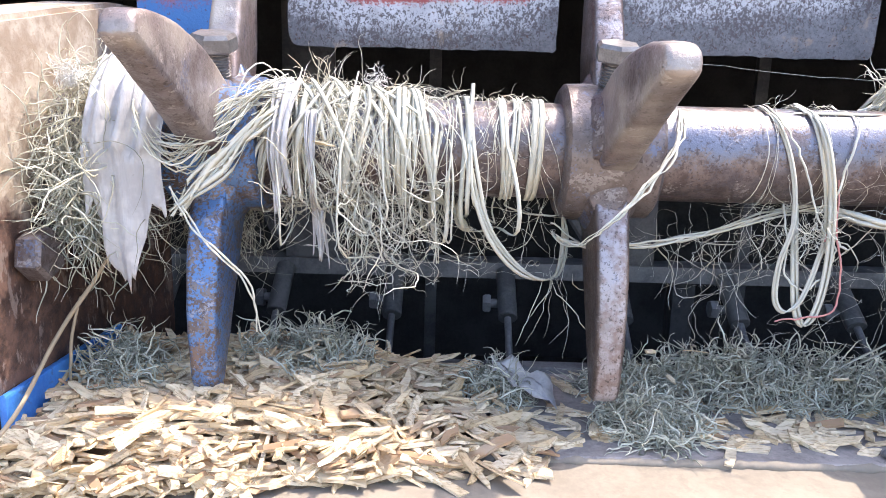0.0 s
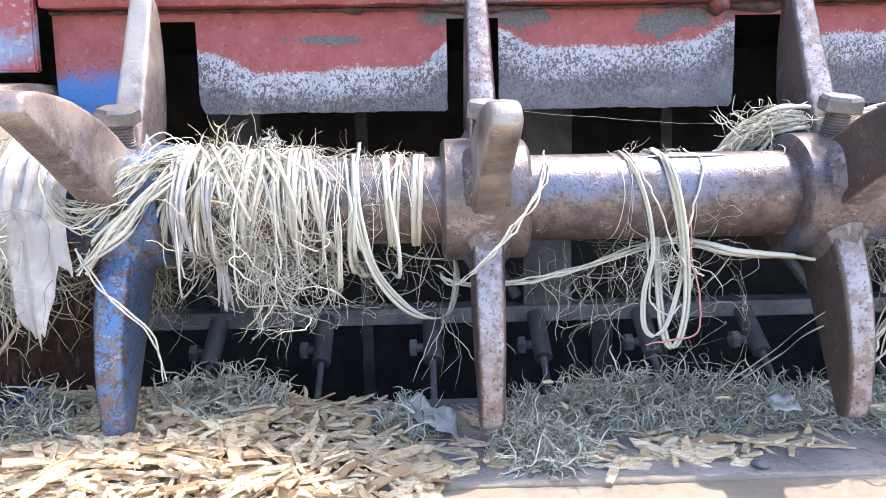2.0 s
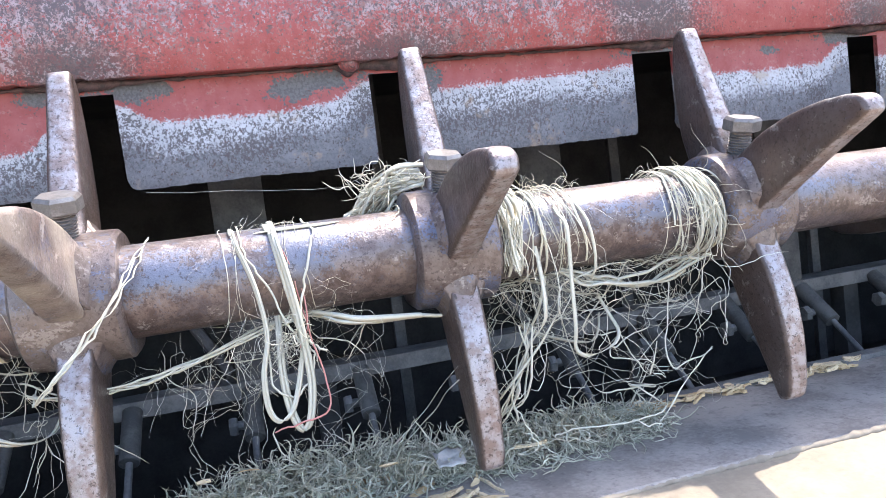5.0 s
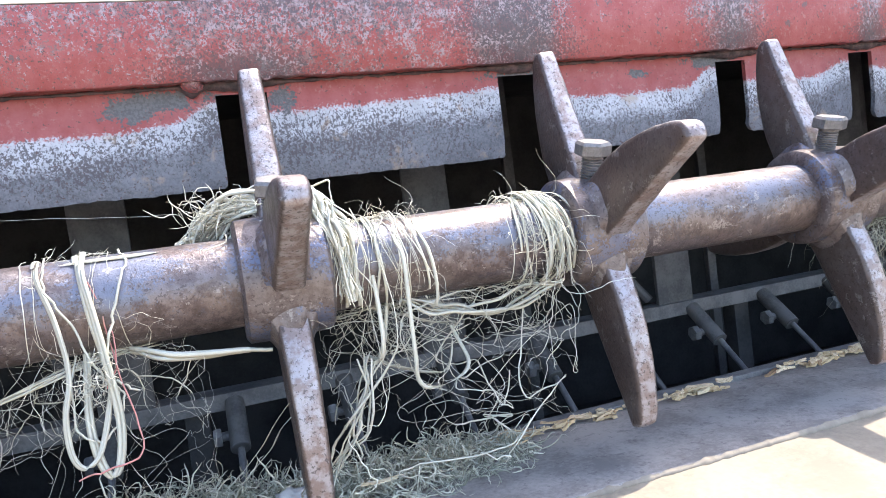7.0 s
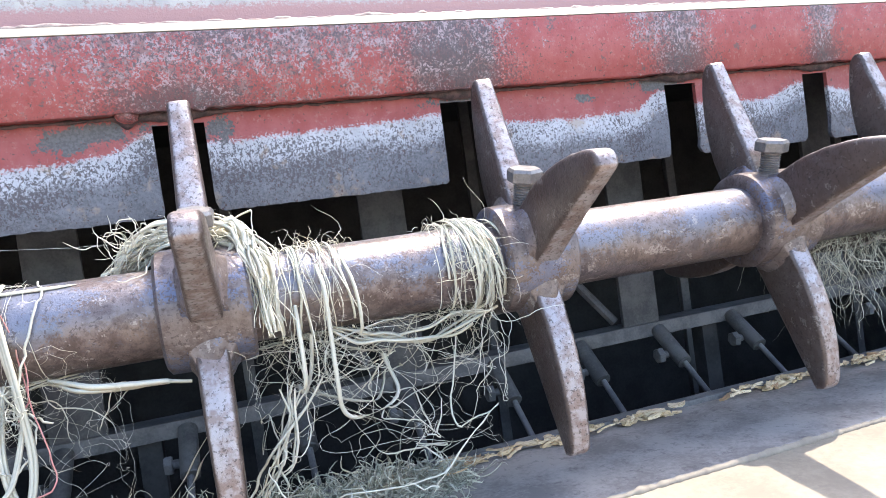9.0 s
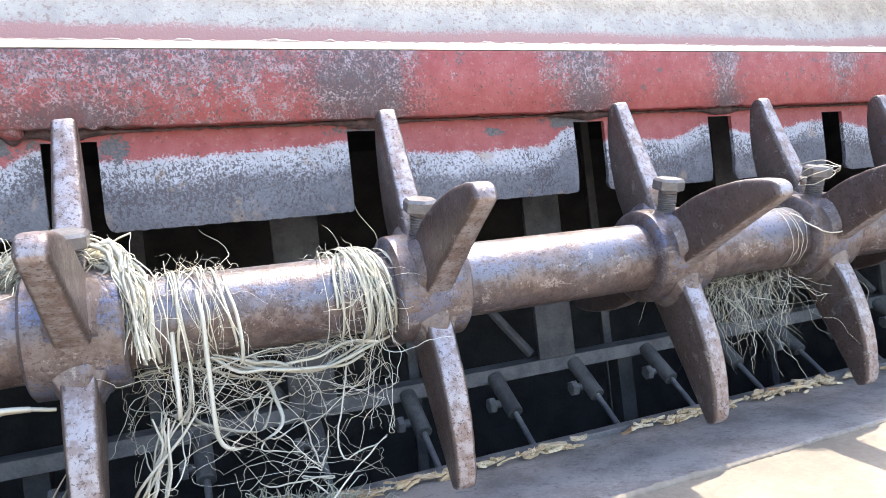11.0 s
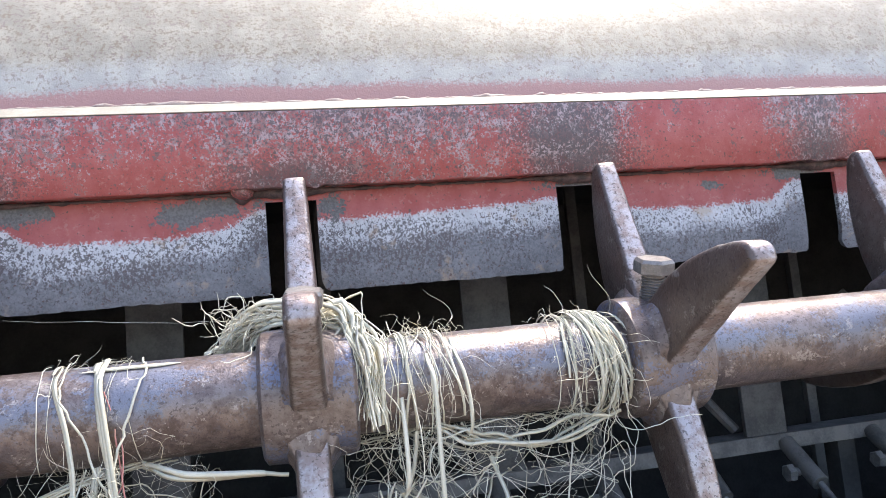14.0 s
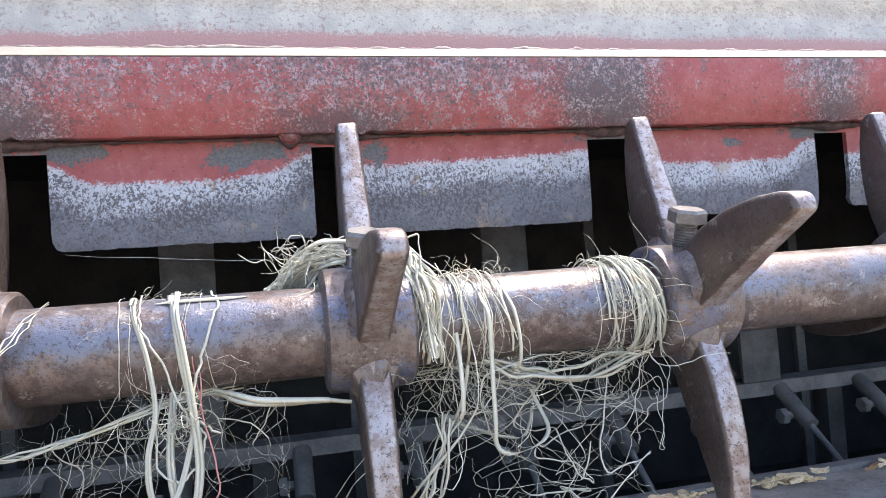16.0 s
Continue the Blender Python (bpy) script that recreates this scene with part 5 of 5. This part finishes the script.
def chip_shape(kind):
    """A split piece of wood: flat, pointed, with broken ends."""
    r = random.Random(kind)
    length, width, thick = r.uniform(0.014, 0.062), r.uniform(0.0024, 0.0090), r.uniform(0.0014, 0.0040)
    if kind % 4 == 0:
        length, width = length * 0.6, width * 1.5
    rings = []
    for i in range(5):
        u = i / 4 - 0.5
        w = width * (1 - r.uniform(0.05, 0.4) * abs(2 * u) ** 6) * r.uniform(0.85, 1.1)
        bend = 0.0018 * (u * 2) ** 2 * (kind % 3 - 1) * 0.6
        o = r.uniform(-0.0012, 0.0012)
        t = thick * r.uniform(0.6, 1.1)
        skew = r.uniform(-0.004, 0.004) * abs(2 * u)
        a, e = r.uniform(0.35, 0.5), r.uniform(0.35, 0.5)
        rings.append([(u * length + skew, -w / 2 + o, bend - t * 0.4), (u * length + skew, -w * a + o, bend + t * 0.45), (u * length - skew, w * e + o, bend + t * 0.5), (u * length - skew, w / 2 + o, bend - t * 0.5)])
    v = [p for ring in rings for p in ring]
    f = []
    for i in range(4):
        for j in range(4):
            f.append((i * 4 + j, i * 4 + (j + 1) % 4, i * 4 + 4 + (j + 1) % 4, i * 4 + 4 + j))
    f += [(3, 2, 1, 0), (16, 17, 18, 19)]
    return v, f


SHAPES = [chip_shape(k) for k in range(22)]
CHIP_MESHES = []
for v, f in SHAPES:
    me = bpy.data.meshes.new("wood_chip")
    me.from_pydata(v, [], f)
    me.materials.append(CHIP)
    CHIP_MESHES.append(me)


def chip_pose(x, y, up, tilt):
    turn = rng.uniform(-180, 180) if rng.random() < 0.62 else rng.normal() * 30 + rng.choice([0, 180])
    z = heap(x, y) + up
    k = rng.uniform(0.7, 1.3)
    return Matrix.LocRotScale((x, y, z), Euler((radians(rng.normal() * tilt * 1.4), radians(rng.normal() * tilt), radians(turn))), (k, k * rng.uniform(0.8, 1.2), k))


def chip_place():
    """A place on the heap, or in the thin scatter to its right."""
    if rng.random() < 0.91:
        x = rng.triangular(-0.39, -0.29, 0.08)
        near = 0.958 + 0.15 * max(0, x + 0.33)
        return x, near + ((1.20 if x > -0.328 else 0.978) - near) * rng.random() ** 1.4
    if rng.random() < 0.6:
        x = rng.uniform(-0.02, 0.42)
        return x, rng.normal() * 0.018 + 1.082 + 0.06 * max(0, x - 0.2)
    return rng.uniform(0.0, 0.34), rng.uniform(1.045, 1.19)


bed_v, bed_f, base = [], [], 0
for i in range(1650):
    x, y = chip_place()
    m = chip_pose(x, y, rng.uniform(-0.001, 0.007) if x < 0.02 else 0.0014, 15 if x < 0.02 else 9)
    v, f = SHAPES[i % len(SHAPES)]
    bed_v += [tuple(m @ Vector(p)) for p in v]
    bed_f += [tuple(base + q for q in face) for face in f]
    base += len(v)
for i in range(620):
    x = rng.uniform(0.55, 1.9)
    if noise.noise(Vector((x * 11, 3.3, 0))) + 0.25 < rng.random() * 0.9:
        continue
    y = 1.198 + rng.normal() * 0.004 - abs(rng.normal()) * 0.004
    m = Matrix.LocRotScale((x, y, 0.992 + rng.uniform(0, 0.009)), Euler((rng.normal() * 0.25, rng.normal() * 0.15, rng.normal() * 0.3)), (rng.uniform(0.25, 0.75), rng.uniform(0.5, 1.1), 1.3))
    v, f = SHAPES[i % len(SHAPES)]
    bed_v += [tuple(m @ Vector(p)) for p in v]
    bed_f += [tuple(base + q for q in face) for face in f]
    base += len(v)
me = bpy.data.meshes.new("wood_chip_heap")
me.from_pydata(bed_v, [], bed_f)
me.materials.append(CHIPS)
tagged(new("wood_chip_heap", me), "heap of pale yellow split wood chips on the deck", "wood chips", kind="stuff")
for i in range(290):
    x, y = chip_place()
    ob = new("wood_chip", CHIP_MESHES[i % len(CHIP_MESHES)])
    ob.matrix_basis = chip_pose(x, y, rng.uniform(0.004, 0.009) if x < 0.0 else 0.0024, 13 if x < 0.0 else 8)
    tagged(ob, "pale yellow split wood chip on the deck", "wood chip", "wood chips on the deck")


def hay_clump(name, label, cx, cy, rx, ry, high, count, half=0.0006):
    """A flat mat of fine curly stalks on the deck."""
    count = int(count * 0.72)
    st = Strands()
    for i in range(count):
        q, w = rng.uniform(0, 2 * math.pi), math.sqrt(rng.random())
        x, y = cx + rx * w * math.cos(q), cy + ry * w * math.sin(q)
        top = heap(x, y) + 0.003 + high * (1 - w ** 2) * rng.random()
        d = np.array([rng.normal(), rng.normal() * 0.7, rng.normal() * 0.35])
        hang(st, (x, y, top), d, rng.uniform(0.018, 0.05), 0.2, rng.choice([1.2, 1.9, 2.6]), half * rng.choice([1.0, 1.6, 2.2, 2.8]), None, 11, heap(x, y) + 0.0005)
    ob = st.build(name, HAY)
    return tagged(ob, label, "hay", "hay clumps on the deck", "stuff")


hay_clump("hay_clump", "small grey-green hay clump by the side plate", -0.290, 1.085, 0.036, 0.035, 0.036, 800)
hay_clump("hay_clump", "grey-green hay clump on wood chips", -0.150, 1.140, 0.062, 0.045, 0.030, 1000)
hay_clump("hay_clump", "small grey hay clump beside a film scrap", 0.020, 1.140, 0.028, 0.030, 0.030, 420)
hay_clump("hay_clump", "grey-green hay clump under a tooth", 0.148, 1.085, 0.045, 0.040, 0.028, 1000)
hay_clump("hay_clump", "long grey-green hay mat along the deck's rear edge", 0.270, 1.165, 0.170, 0.048, 0.045, 3000)
hay_clump("hay_clump", "grey-green hay mat thinning out along the rear edge", 0.500, 1.160, 0.150, 0.045, 0.034, 2200)

# scraps of film on the litter
bm = bmesh.new()
n = 10
g = [[bm.verts.new((0.018 + 0.055 * (i / 9) + 0.004 * noise.noise(Vector((i, j, 1))), 1.150 - 0.045 * (j / 9) * (0.35 + 0.65 * i / 9) + 0.012 * noise.noise(Vector((i * 0.45, j * 0.4, 5))), 1.030 - 0.020 * (i / 9) - 0.012 * (j / 9) + 0.010 * noise.noise(Vector((i * 0.45, j * 0.45, 9))))) for j in range(n)] for i in range(n)]
for i in range(n - 1):
    for j in range(n - 1):
        bm.faces.new((g[i][j], g[i + 1][j], g[i + 1][j + 1], g[i][j + 1]))
ob = tagged(part("film_scrap", bm, FILM, None, "", 180), "torn clear grey film scrap on wood chips", "plastic film")
m = ob.modifiers.new("thickness", "SOLIDIFY")
m.thickness = 0.0005
bm = bmesh.new()
bmesh.ops.create_icosphere(bm, subdivisions=2, radius=0.006)
for v in bm.verts:
    v.co *= 1 + 0.35 * noise.noise(v.co * 200)
    v.co = Vector((v.co.x * 1.2 + 0.326, v.co.y + 1.045, v.co.z * 0.6 + 0.9935))
tagged(part("pebble", bm, GREY, None, "", 180), "small grey stone on the deck", "stone")


def laid_chip(x, y, z, turn, label):
    ob = new("wood_chip", CHIP_MESHES[int(rng.integers(0, len(CHIP_MESHES)))])
    ob.matrix_basis = pose(x, y, z, rng.normal() * 15, rng.normal() * 12, turn) @ Matrix.Scale(0.62, 4)
    tagged(ob, label, "wood chip", "wood chips on the deck")


for x, y, z, turn in ((0.165, 1.150, 1.036, 35), (0.205, 1.150, 1.038, -40), (0.175, 1.120, 1.022, -60), (0.33, 1.13, 1.022, 10), (0.62, 1.17, 1.012, 60), (0.625, 1.15, 1.004, 15), (0.47, 1.125, 1.012, 5)):
    laid_chip(x, y, z, turn, "brown split wood chip lying on the hay")
laid_chip(-0.123, AX - R - 0.014, AZ + 0.004, -25, "pale split wood chip caught in the wound twine")

# a thin thread strung behind the shaft, and a second scrap of film
st = Strands()
st.add(spline([(0.150, 1.195, 1.302), (0.22, 1.19, 1.294), (0.30, 1.175, 1.287), (0.345, 1.160, 1.283)], 16), 0.00018, None, None, 3, 0.1)
tagged(st.build("thread", TWINE), "thin pale thread strung behind the shaft", "thread")
bm = bmesh.new()
g = [[bm.verts.new((0.375 + 0.028 * (i / 6) + 0.004 * noise.noise(Vector((i, j, 2))), 1.118 + 0.022 * (j / 6) + 0.004 * noise.noise(Vector((i * 0.7, j, 7))), 1.012 + 0.008 * (j / 6) + 0.005 * noise.noise(Vector((i * 0.5, j * 0.5, 3))))) for j in range(7)] for i in range(7)]
for i in range(6):
    for j in range(6):
        bm.faces.new((g[i][j], g[i + 1][j], g[i + 1][j + 1], g[i][j + 1]))
ob = tagged(part("film_scrap", bm, FILM, None, "", 180), "small crumpled grey film scrap on the hay", "plastic film")
m = ob.modifiers.new("thickness", "SOLIDIFY")
m.thickness = 0.0005
